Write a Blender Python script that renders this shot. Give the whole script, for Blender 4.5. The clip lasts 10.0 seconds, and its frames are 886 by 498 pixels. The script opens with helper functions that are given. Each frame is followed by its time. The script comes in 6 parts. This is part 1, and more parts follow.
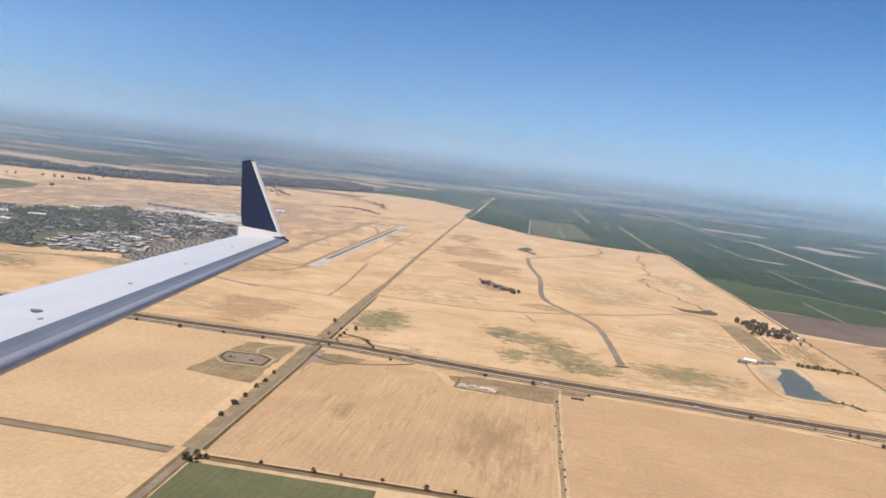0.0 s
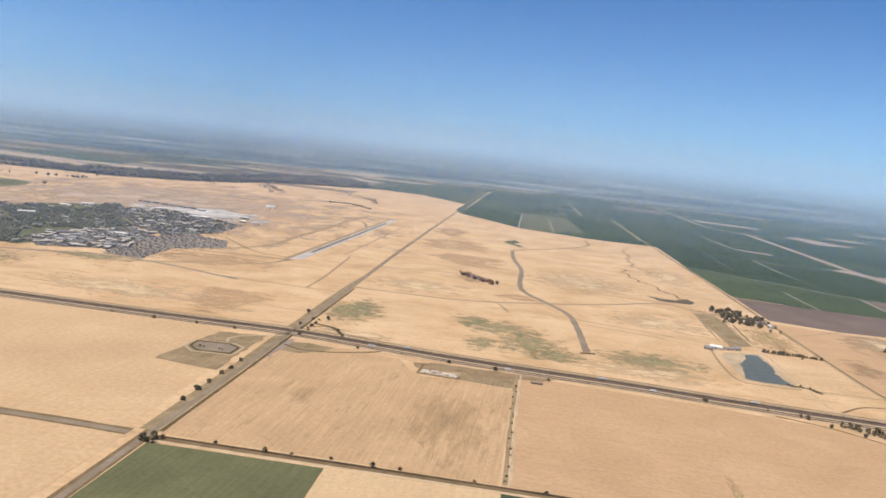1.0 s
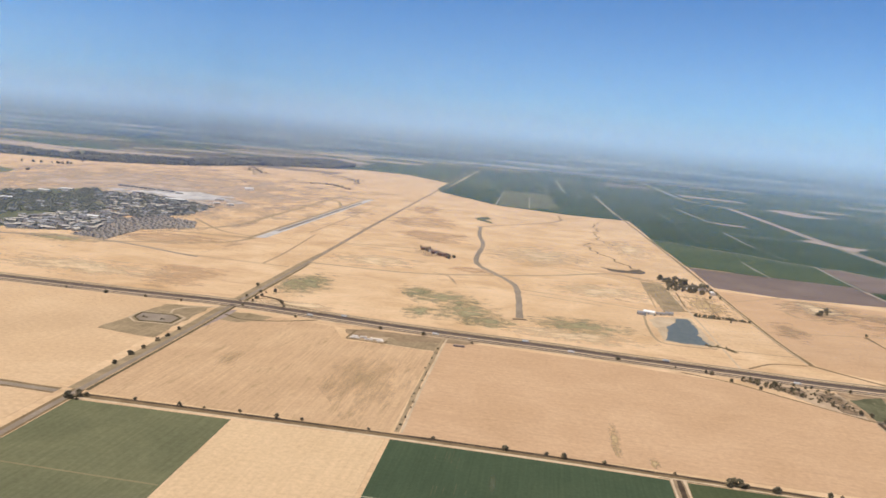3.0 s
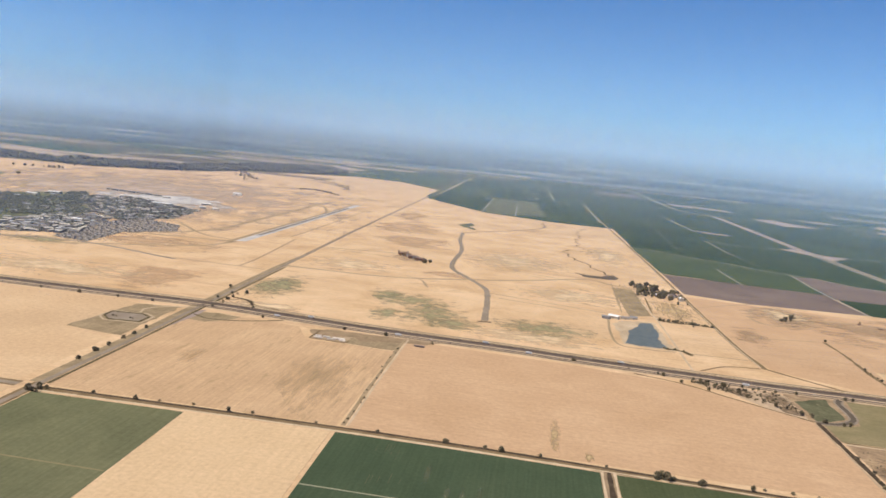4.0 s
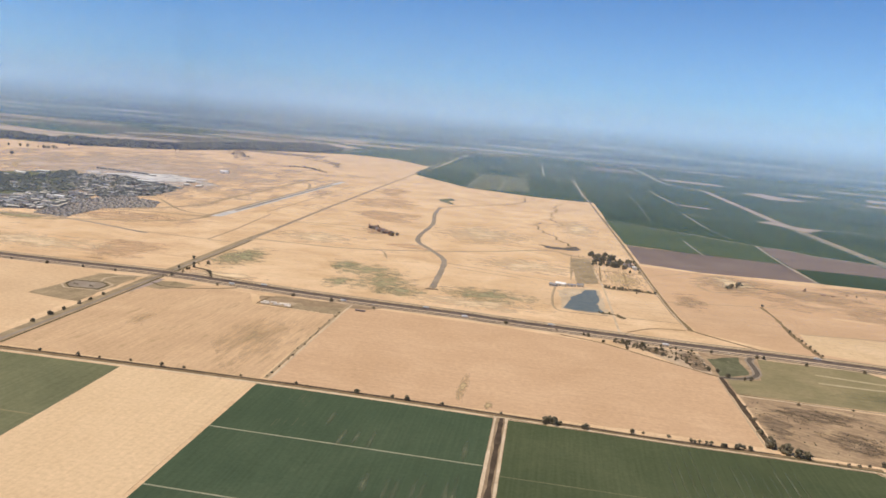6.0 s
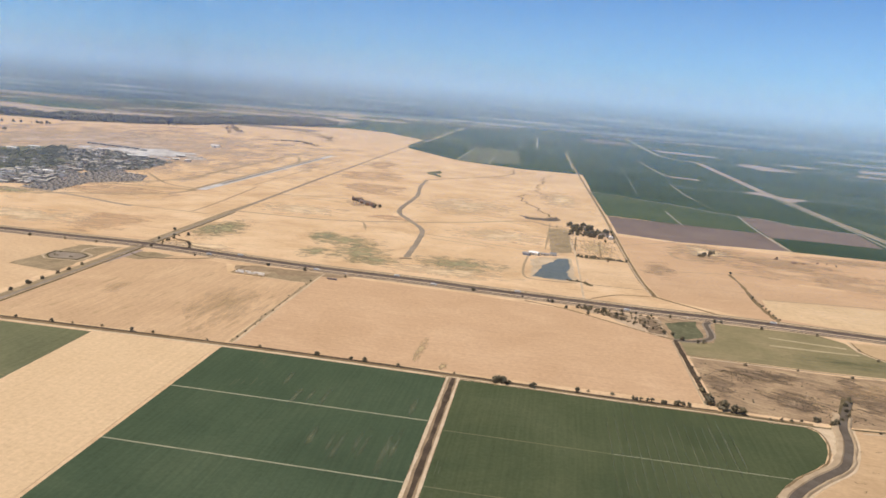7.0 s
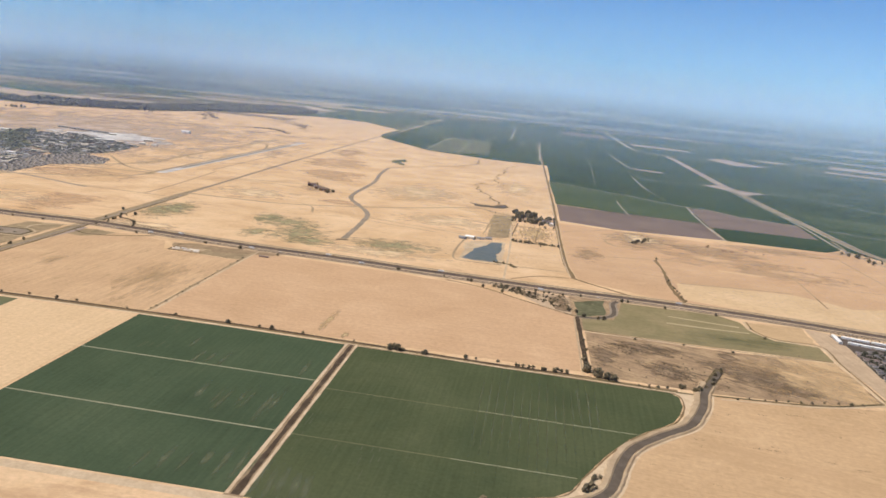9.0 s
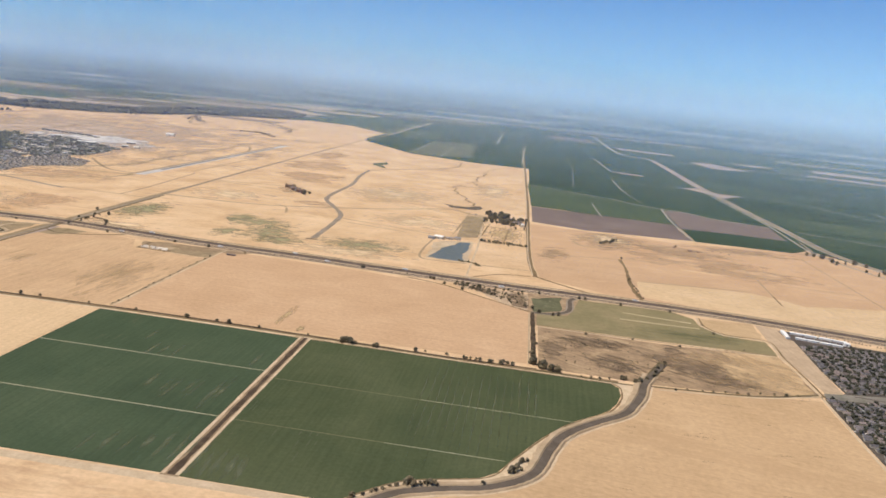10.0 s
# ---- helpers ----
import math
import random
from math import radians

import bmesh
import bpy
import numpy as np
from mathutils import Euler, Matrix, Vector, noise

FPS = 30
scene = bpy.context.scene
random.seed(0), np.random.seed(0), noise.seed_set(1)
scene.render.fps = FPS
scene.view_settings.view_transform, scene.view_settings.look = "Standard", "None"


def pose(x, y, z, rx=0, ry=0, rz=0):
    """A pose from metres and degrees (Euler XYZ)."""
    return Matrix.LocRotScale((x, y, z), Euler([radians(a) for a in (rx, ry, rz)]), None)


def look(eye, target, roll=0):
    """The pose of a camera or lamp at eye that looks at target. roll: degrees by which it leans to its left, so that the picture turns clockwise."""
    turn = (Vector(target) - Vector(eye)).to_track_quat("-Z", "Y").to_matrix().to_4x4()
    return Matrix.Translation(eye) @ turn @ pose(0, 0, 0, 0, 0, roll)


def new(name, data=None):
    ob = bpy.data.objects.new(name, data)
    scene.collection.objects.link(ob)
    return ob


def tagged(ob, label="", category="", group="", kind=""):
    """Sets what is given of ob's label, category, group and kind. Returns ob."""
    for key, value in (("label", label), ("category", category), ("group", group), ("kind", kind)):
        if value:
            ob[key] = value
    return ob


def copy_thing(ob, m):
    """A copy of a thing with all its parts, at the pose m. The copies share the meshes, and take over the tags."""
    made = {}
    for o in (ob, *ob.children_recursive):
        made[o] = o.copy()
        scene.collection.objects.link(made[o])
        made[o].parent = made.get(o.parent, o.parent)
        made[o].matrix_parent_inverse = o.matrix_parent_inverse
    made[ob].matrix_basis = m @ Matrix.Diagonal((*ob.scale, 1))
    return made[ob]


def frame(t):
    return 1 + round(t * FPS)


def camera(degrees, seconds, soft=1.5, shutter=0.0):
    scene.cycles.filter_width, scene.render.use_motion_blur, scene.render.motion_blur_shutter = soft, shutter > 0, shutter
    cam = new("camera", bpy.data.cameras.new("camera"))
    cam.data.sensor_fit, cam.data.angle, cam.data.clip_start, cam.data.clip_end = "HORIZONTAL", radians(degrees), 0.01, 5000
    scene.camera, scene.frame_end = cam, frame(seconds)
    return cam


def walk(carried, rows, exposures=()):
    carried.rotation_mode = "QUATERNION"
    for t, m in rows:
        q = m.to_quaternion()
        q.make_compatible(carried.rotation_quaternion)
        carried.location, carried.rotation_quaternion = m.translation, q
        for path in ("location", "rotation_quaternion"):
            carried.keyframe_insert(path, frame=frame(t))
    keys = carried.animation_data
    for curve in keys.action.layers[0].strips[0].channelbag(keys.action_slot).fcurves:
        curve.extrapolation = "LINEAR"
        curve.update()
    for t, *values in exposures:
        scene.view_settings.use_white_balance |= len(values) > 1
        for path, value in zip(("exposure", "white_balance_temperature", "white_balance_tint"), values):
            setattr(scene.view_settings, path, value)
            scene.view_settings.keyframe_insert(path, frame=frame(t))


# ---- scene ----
# ---- camera and its walk ----
cam = camera(57.99, 10.0, soft=1.65)
PATH = [
    (0.0, 0.0, 0.0, 174.57, 5.951, -6.631, 6.778),
    (0.5, 17.4, -7.42, 175.27, 6.033, -6.702, 6.467),
    (1.0, 34.86, -15.09, 176.07, 6.125, -6.976, 6.208),
    (1.5, 52.37, -22.99, 176.95, 6.223, -7.428, 5.842),
    (2.0, 69.94, -31.09, 177.9, 6.255, -8.049, 5.339),
    (2.5, 87.54, -39.37, 178.92, 6.289, -8.38, 5.22),
    (2.7, 94.6, -42.76, 179.35, 6.283, -8.426, 5.03),
    (3.8, 133.47, -61.57, 181.74, 6.179, -7.904, 5.627),
    (4.0, 140.54, -65.01, 182.18, 6.242, -7.822, 5.595),
    (4.5, 158.25, -73.73, 183.31, 6.553, -8.019, 5.542),
    (5.0, 175.96, -82.49, 184.44, 6.721, -8.554, 5.388),
    (5.5, 193.68, -91.27, 185.55, 6.831, -8.826, 5.241),
    (5.7, 200.77, -94.77, 185.98, 6.82, -8.984, 5.167),
    (6.8, 239.72, -113.98, 188.28, 6.875, -11.101, 4.808),
    (7.0, 246.79, -117.45, 188.68, 6.865, -11.326, 4.717),
    (7.5, 264.45, -126.04, 189.62, 6.857, -11.463, 4.852),
    (8.0, 282.08, -134.5, 190.48, 6.772, -11.262, 5.186),
    (8.5, 299.68, -142.83, 191.25, 6.486, -11.475, 5.546),
    (9.0, 317.23, -150.98, 191.93, 6.178, -11.849, 5.668),
    (9.5, 334.74, -158.94, 192.49, 6.061, -11.624, 5.801),
    (10.0, 352.18, -166.68, 192.93, 5.835, -11.489, 5.767),
]


def heading(yaw, pitch):
    y, p = radians(yaw), radians(pitch)
    return Vector((-math.sin(y) * math.cos(p), math.cos(y) * math.cos(p), math.sin(p)))


walk(cam, [(t, look((x, y, z), Vector((x, y, z)) + heading(yaw, pitch), roll))
           for t, x, y, z, yaw, pitch, roll in PATH], exposures=[(0.0, 0.0), (10.0, 0.0)])

# ---- world, sun ----
SUN_UP, SUN_ROUND = 62.0, 246.0     # elevation; bearing, clockwise from +y
world = bpy.data.worlds.new("world")
scene.world = world
world.use_nodes = True
wn = world.node_tree
sky = wn.nodes.new("ShaderNodeTexSky")
sky.sky_type, sky.sun_disc = "NISHITA", False
sky.sun_elevation, sky.sun_rotation = radians(SUN_UP), radians(SUN_ROUND)
sky.air_density, sky.dust_density, sky.ozone_density, sky.altitude = 1.0, 0.3, 3.5, 1500
tint = wn.nodes.new("ShaderNodeMix")
tint.data_type, tint.blend_type = "RGBA", "MULTIPLY"
tint.inputs[0].default_value, tint.inputs[7].default_value = 1.0, (0.69, 1.13, 1.64, 1)    # clear deep-blue summer air
wn.links.new(sky.outputs[0], tint.inputs[6])
wn.links.new(tint.outputs[2], wn.nodes["Background"].inputs[0])
wn.nodes["Background"].inputs[1].default_value = 0.067
sun = new("sun", bpy.data.lights.new("sun", "SUN"))
sun.data.energy, sun.data.angle, sun.data.color = 4.5, radians(0.53), (1.0, 0.92, 0.81)
sx, sy = math.sin(radians(SUN_ROUND)), math.cos(radians(SUN_ROUND))
cu, su = math.cos(radians(SUN_UP)), math.sin(radians(SUN_UP))
sun.matrix_world = look((0, 0, 600), Vector((0, 0, 600)) - Vector((sx * cu, sy * cu, su)))


# ---- materials ----
def node(nt, kind, **inputs):
    n = nt.nodes.new(kind)
    for key, value in inputs.items():
        n.inputs[key.replace("_", " ")].default_value = value
    return n


def basis(name, rough=0.9, metal=0.0, spec=0.3):
    m = bpy.data.materials.new(name)
    m.use_nodes = True
    b = m.node_tree.nodes["Principled BSDF"]
    b.inputs["Roughness"].default_value = rough
    b.inputs["Metallic"].default_value = metal
    b.inputs["Specular IOR Level"].default_value = spec
    return m, m.node_tree, b


def ramp(nt, fac, stops, kind="LINEAR"):
    r = nt.nodes.new("ShaderNodeValToRGB")
    r.color_ramp.interpolation = kind
    while len(r.color_ramp.elements) < len(stops):
        r.color_ramp.elements.new(0.5)
    for e, (p, c) in zip(r.color_ramp.elements, stops):
        e.position, e.color = p, (*c, 1)
    nt.links.new(fac, r.inputs[0])
    return r.outputs[0]


def blend(nt, fac, a, b, kind="MIX"):
    n = nt.nodes.new("ShaderNodeMix")
    n.data_type, n.blend_type = "RGBA", kind
    for sock, v in ((n.inputs[0], fac), (n.inputs[6], a), (n.inputs[7], b)):
        if isinstance(v, (int, float)):
            sock.default_value = v
        elif isinstance(v, tuple):
            sock.default_value = (*v, 1)
        else:
            nt.links.new(v, sock)
    return n.outputs[2]


def soil(name, c, patch=70.0, fine=5.0, streak=None, spots=None, rows=None, rough=0.95, fade=None, rag_size=14.0, rag_stretch=(0.5, 1.0), rag_turn=0.0):
    """Ground cover: c = (dark, mid, light) in broad patches, with fine mottling; streak = (degrees, length, width,
    strength) of drill and mowing lines; spots = (colour, size, cut) of weeds; rows = (degrees, pitch, colour, strength)."""
    m, nt, b = basis(name, rough, spec=0.0)
    co = nt.nodes.new("ShaderNodeTexCoord").outputs["Object"]
    big = node(nt, "ShaderNodeTexNoise", Scale=1.0 / patch, Detail=5.0, Roughness=0.6, Distortion=0.6)
    nt.links.new(co, big.inputs["Vector"])
    col = ramp(nt, big.outputs[0], [(0.30, c[0]), (0.5, c[1]), (0.70, c[2])])
    small = node(nt, "ShaderNodeTexNoise", Scale=1.0 / fine, Detail=4.0, Roughness=0.7)
    nt.links.new(co, small.inputs["Vector"])
    shade = ramp(nt, small.outputs[0], [(0.3, (0.88, 0.872, 0.86)), (0.7, (1.105, 1.105, 1.105))])
    col = blend(nt, 1.0, col, shade, "MULTIPLY")
    if streak:
        ang, length, width, strength = streak
        mp = node(nt, "ShaderNodeMapping")
        mp.inputs["Rotation"].default_value = (0, 0, radians(-ang))
        mp2 = node(nt, "ShaderNodeMapping")
        mp2.inputs["Scale"].default_value = (1.0 / length, 1.0 / width, 1)
        nt.links.new(co, mp.inputs[0])
        nt.links.new(mp.outputs[0], mp2.inputs[0])
        line = node(nt, "ShaderNodeTexNoise", Scale=1.0, Detail=3.0, Roughness=0.7)
        nt.links.new(mp2.outputs[0], line.inputs["Vector"])
        shade = ramp(nt, line.outputs[0], [(0.35, (1 - strength,) * 3), (0.65, (1 + strength,) * 3)])
        col = blend(nt, 1.0, col, shade, "MULTIPLY")
    if rows:
        ang, pitch, rc, strength = rows
        mp = node(nt, "ShaderNodeMapping")
        mp.inputs["Rotation"].default_value = (0, 0, radians(-ang))
        nt.links.new(co, mp.inputs[0])
        wv = node(nt, "ShaderNodeTexWave", Scale=0.314 / pitch, Distortion=1.2, Detail=2.0)
        wv.inputs["Detail Scale"].default_value = 0.4
        wv.bands_direction = "Y"
        nt.links.new(mp.outputs[0], wv.inputs["Vector"])
        brk = node(nt, "ShaderNodeTexNoise", Scale=1.0 / 55, Detail=2.0)
        nt.links.new(co, brk.inputs["Vector"])
        where = ramp(nt, brk.outputs[0], [(0.40, (0, 0, 0)), (0.62, (strength,) * 3)])
        both = blend(nt, 1.0, ramp(nt, wv.outputs[0], [(0.55, (0, 0, 0)), (0.95, (1, 1, 1))]), where, "MULTIPLY")
        col = blend(nt, both, col, rc)
    for spots in ([spots] if spots and isinstance(spots[1], (int, float)) else spots or []):
        sc, size, cut = spots[:3]
        turn, sx_, sy_ = spots[3:] or (0, 1, 1)
        mp5, mp6 = node(nt, "ShaderNodeMapping"), node(nt, "ShaderNodeMapping")
        mp5.inputs["Rotation"].default_value = (0, 0, radians(-turn))
        mp6.inputs["Scale"].default_value = (sx_, sy_, 1)
        nt.links.new(co, mp5.inputs[0])
        nt.links.new(mp5.outputs[0], mp6.inputs[0])
        sp = node(nt, "ShaderNodeTexNoise", Scale=1.0 / size, Detail=6.0, Roughness=0.72, Distortion=0.8)
        nt.links.new(mp6.outputs[0], sp.inputs["Vector"])
        fac = ramp(nt, sp.outputs[0], [(cut, (0, 0, 0)), (cut + 0.12, (0.85,) * 3)])
        col = blend(nt, fac, col, sc)
    nt.links.new(col, b.inputs["Base Color"])
    bump = node(nt, "ShaderNodeBump", Strength=0.25, Distance=0.3)
    nt.links.new(small.outputs[0], bump.inputs["Height"])
    nt.links.new(bump.outputs[0], b.inputs["Normal"])
    if fade:
        # the cover thins out raggedly towards the edge of its patch
        gen = nt.nodes.new("ShaderNodeTexCoord").outputs["Generated"]
        mid = nt.nodes.new("ShaderNodeVectorMath")
        mid.operation = "SUBTRACT"
        mid.inputs[1].default_value = (0.5, 0.5, 0)
        nt.links.new(gen, mid.inputs[0])
        flat = nt.nodes.new("ShaderNodeVectorMath")
        flat.operation = "MULTIPLY"
        flat.inputs[1].default_value = (2, 2, 0)
        nt.links.new(mid.outputs[0], flat.inputs[0])
        size = nt.nodes.new("ShaderNodeVectorMath")
        size.operation = "LENGTH"
        nt.links.new(flat.outputs[0], size.inputs[0])
        rag = node(nt, "ShaderNodeTexNoise", Scale=1.0 / rag_size, Detail=6.0, Roughness=0.75)
        mp3 = node(nt, "ShaderNodeMapping")
        mp3.inputs["Scale"].default_value = (*rag_stretch, 1)
        mp4 = node(nt, "ShaderNodeMapping")
        mp4.inputs["Rotation"].default_value = (0, 0, radians(-rag_turn))
        nt.links.new(co, mp4.inputs[0])
        nt.links.new(mp4.outputs[0], mp3.inputs[0])
        nt.links.new(mp3.outputs[0], rag.inputs["Vector"])
        sumn = nt.nodes.new("ShaderNodeMath")
        sumn.operation = "MULTIPLY_ADD"
        sumn.inputs[1].default_value = -0.32
        nt.links.new(size.outputs["Value"], sumn.inputs[0])
        nt.links.new(rag.outputs[0], sumn.inputs[2])
        cover = ramp(nt, sumn.outputs[0], [(0.24, (0, 0, 0)), (0.24 + fade * 0.5, (1, 1, 1))])
        mix = nt.nodes.new("ShaderNodeMixShader")
        nt.links.new(cover, mix.inputs[0])
        nt.links.new(nt.nodes.new("ShaderNodeBsdfTransparent").outputs[0], mix.inputs[1])
        nt.links.new(b.outputs[0], mix.inputs[2])
        nt.links.new(mix.outputs[0], nt.nodes["Material Output"].inputs[0])
    return m


def paint(name, c, rough=0.6, metal=0.0, vary=0.12, size=1.5, spec=0.4):
    m, nt, b = basis(name, rough, metal, spec)
    co = nt.nodes.new("ShaderNodeTexCoord").outputs["Object"]
    n = node(nt, "ShaderNodeTexNoise", Scale=1.0 / size, Detail=5.0, Roughness=0.65)
    nt.links.new(co, n.inputs["Vector"])
    shade = ramp(nt, n.outputs[0], [(0.3, (1 - vary,) * 3), (0.7, (1 + vary,) * 3)])
    info = nt.nodes.new("ShaderNodeObjectInfo")
    tone = ramp(nt, info.outputs["Random"], [(0.0, (1 - vary,) * 3), (1.0, (1 + vary,) * 3)])
    col = blend(nt, 1.0, blend(nt, 1.0, (c[0], c[1], c[2]), shade, "MULTIPLY"), tone, "MULTIPLY")
    nt.links.new(col, b.inputs["Base Color"])
    return m


def leaves(name, a, b_, rough=0.7):
    m, nt, b = basis(name, rough, spec=0.2)
    g = nt.nodes.new("ShaderNodeNewGeometry")
    col = ramp(nt, g.outputs["Random Per Island"], [(0.0, a), (1.0, b_)])
    info = nt.nodes.new("ShaderNodeObjectInfo")
    tone = ramp(nt, info.outputs["Random"], [(0.0, (0.8, 0.8, 0.8)), (1.0, (1.2, 1.15, 1.05))])
    nt.links.new(blend(nt, 1.0, col, tone, "MULTIPLY"), b.inputs["Base Color"])
    return m


GOLD = soil("dry_grass", ((0.505, 0.328, 0.17), (0.605, 0.41, 0.232), (0.68, 0.48, 0.283)), 75, 4, (4, 60, 4, 0.05),
            [((0.43, 0.275, 0.15), 50, 0.57, 4, 0.45, 1.2), ((0.39, 0.25, 0.135), 8, 0.61, 6, 0.22, 1.3), ((0.69, 0.51, 0.31), 22, 0.60, 3, 0.35, 1.3)])
PALE = soil("pale_stubble", ((0.54, 0.365, 0.205), (0.57, 0.388, 0.22), (0.605, 0.42, 0.243)), 70, 3.5, (88, 120, 1.6, 0.03))
DRILLED = soil("drilled_stubble", ((0.565, 0.392, 0.218), (0.593, 0.414, 0.234), (0.62, 0.437, 0.25)), 90, 3, (88, 260, 2.2, 0.035))
TAN = soil("tan_stubble", ((0.475, 0.303, 0.168), (0.51, 0.329, 0.186), (0.55, 0.361, 0.208)), 60, 3.5, (-3, 50, 1.3, 0.05),
           [((0.39, 0.25, 0.135), 5, 0.60, -3, 0.14, 1.3), ((0.475, 0.303, 0.169), 34, 0.55, -4, 0.3, 1.2), ((0.575, 0.381, 0.219), 30, 0.58, 3, 0.4, 1.2)])
TAN_EAST = soil("golden_tan_stubble", ((0.445, 0.294, 0.156), (0.485, 0.322, 0.174), (0.525, 0.352, 0.193)), 60, 3.5, (-9, 50, 1.3, 0.06),
                [((0.36, 0.235, 0.125), 5, 0.595, -9, 0.14, 1.3), ((0.445, 0.29, 0.155), 34, 0.54, -9, 0.25, 1.2), ((0.55, 0.372, 0.206), 30, 0.58, -6, 0.35, 1.2)])
WEEDY = soil("weedy_stubble", ((0.46, 0.302, 0.168), (0.505, 0.333, 0.186), (0.545, 0.365, 0.207)), 60, 3, (88, 60, 1.6, 0.095),
             ((0.345, 0.235, 0.122), 11, 0.56, 88, 0.22, 1.5))
KHAKI = soil("khaki_verge", ((0.225, 0.165, 0.094), (0.295, 0.218, 0.127), (0.37, 0.272, 0.158)), 16, 2.5, (88, 30, 2, 0.10))
OLIVE = soil("greening_grass", ((0.27, 0.247, 0.138), (0.32, 0.282, 0.157), (0.385, 0.322, 0.177)), 14, 3, (2, 20, 3, 0.1), fade=0.6, rag_size=11, rag_stretch=(0.75, 1.0))
WEEDY_GREEN = soil("greenish_stubble", ((0.425, 0.30, 0.162), (0.455, 0.322, 0.175), (0.48, 0.338, 0.186)), 10, 2.5, (88, 60, 1.3, 0.14), fade=1.2, rag_size=16, rag_stretch=(1.5, 0.3))
WEEDS = soil("field_weeds", ((0.44, 0.32, 0.168), (0.465, 0.338, 0.178), (0.49, 0.355, 0.188)), 14, 3, (88, 60, 1.3, 0.12), fade=0.6, rag_size=7, rag_stretch=(1.6, 0.4))
DUSKY = soil("dusky_brown_grass", ((0.35, 0.242, 0.142), (0.40, 0.277, 0.163), (0.445, 0.31, 0.185)), 30, 4, (6, 40, 3, 0.1), fade=0.7, rag_size=16, rag_stretch=(0.5, 1.2))
SCORCH = soil("scorched_grass", ((0.49, 0.322, 0.183), (0.525, 0.35, 0.20), (0.56, 0.377, 0.22)), 40, 6, (3, 60, 9, 0.06), fade=0.5, rag_size=36)
BLEACH = soil("bleached_grass", ((0.60, 0.44, 0.26), (0.64, 0.475, 0.285), (0.68, 0.51, 0.31)), 40, 6, (3, 60, 9, 0.05), fade=0.5)
# dry grass with haze and window glare painted in as greyish pink
HAZED_GRASS = soil("haze_paled_dry_grass", ((0.43, 0.325, 0.23), (0.485, 0.368, 0.265), (0.54, 0.415, 0.305)), 90, 9, (8, 160, 8, 0.08), fade=0.6, rag_size=70, rag_stretch=(1, 0.6))
CROP = soil("green_crop", ((0.052, 0.072, 0.040), (0.062, 0.084, 0.046), (0.075, 0.096, 0.053)), 70, 2.5, (89, 60, 2, 0.08),
            None, (90, 5.3, (0.095, 0.108, 0.06), 0.15))
CROP_RIPE = soil("yellowing_green_crop", ((0.057, 0.071, 0.035), (0.073, 0.085, 0.041), (0.09, 0.10, 0.05)), 75, 2.5, (89, 60, 2, 0.07),
                 None, (90, 5.3, (0.105, 0.115, 0.06), 0.15))
THIN_CROP = soil("thin_crop_rows", ((0.125, 0.138, 0.08), (0.15, 0.16, 0.094), (0.18, 0.185, 0.112)), 9, 1.5, fade=0.8, rag_size=6, rag_stretch=(1.2, 0.25))
LEAN_CROP = soil("lean_crop_rows", ((0.115, 0.128, 0.07), (0.132, 0.143, 0.08), (0.155, 0.16, 0.092)), 30, 2, fade=0.8, rag_size=16, rag_stretch=(1, 0.35))
BARE_ROW = soil("bare_crop_row", ((0.068, 0.08, 0.043), (0.084, 0.093, 0.052), (0.105, 0.108, 0.063)), 5, 1)
CROP_DIM = soil("dim_green_crop", ((0.075, 0.085, 0.048), (0.09, 0.098, 0.054), (0.11, 0.114, 0.062)), 200, 15, (-4, 200, 10, 0.1))
CROP_DULL = soil("dull_green_crop", ((0.125, 0.125, 0.066), (0.145, 0.142, 0.075), (0.17, 0.162, 0.085)), 50, 3, (86, 60, 2, 0.08))
CROP_FAR = soil("orchard_green", ((0.034, 0.054, 0.031), (0.045, 0.067, 0.037), (0.062, 0.084, 0.045)), 260, 18,
                (-4, 300, 14, 0.14), [((0.074, 0.098, 0.055), 120, 0.535, -4, 0.5, 1.0), ((0.115, 0.105, 0.073), 44, 0.62, -4, 0.35, 1.3)])
CROP_LIGHT = soil("light_green_crop", ((0.056, 0.078, 0.043), (0.070, 0.092, 0.048), (0.085, 0.106, 0.056)), 120, 12)
HAY = soil("grazed_meadow", ((0.212, 0.175, 0.09), (0.238, 0.193, 0.10), (0.275, 0.217, 0.115)), 40, 4, (-4, 90, 3, 0.06))
MEADOW = soil("greener_meadow", ((0.125, 0.143, 0.074), (0.145, 0.157, 0.081), (0.17, 0.175, 0.09)), 30, 4, (-4, 90, 3, 0.06), fade=1.1, rag_size=22, rag_stretch=(0.3, 1.2))
CREEKSIDE = soil("weedy_creekside", ((0.09, 0.09, 0.05), (0.125, 0.12, 0.067), (0.17, 0.155, 0.09)), 12, 2.5, None, ((0.22, 0.18, 0.11), 8, 0.57))
CROP_TRACK = soil("weedy_crop_track", ((0.22, 0.212, 0.132), (0.275, 0.26, 0.165), (0.33, 0.308, 0.20)), 12, 2)
ESTATE = soil("estate_ground", ((0.07, 0.057, 0.046), (0.095, 0.078, 0.063), (0.135, 0.11, 0.088)), 14, 3, None, ((0.06, 0.06, 0.032), 7, 0.52))
SCRUB = soil("dry_scrub", ((0.24, 0.163, 0.098), (0.335, 0.23, 0.134), (0.44, 0.307, 0.175)), 17, 2.5, (-30, 26, 1.6, 0.18),
             [((0.20, 0.14, 0.085), 6, 0.53, -28, 0.25, 1.2), ((0.13, 0.098, 0.064), 11, 0.60, -18, 0.3, 1.3)])
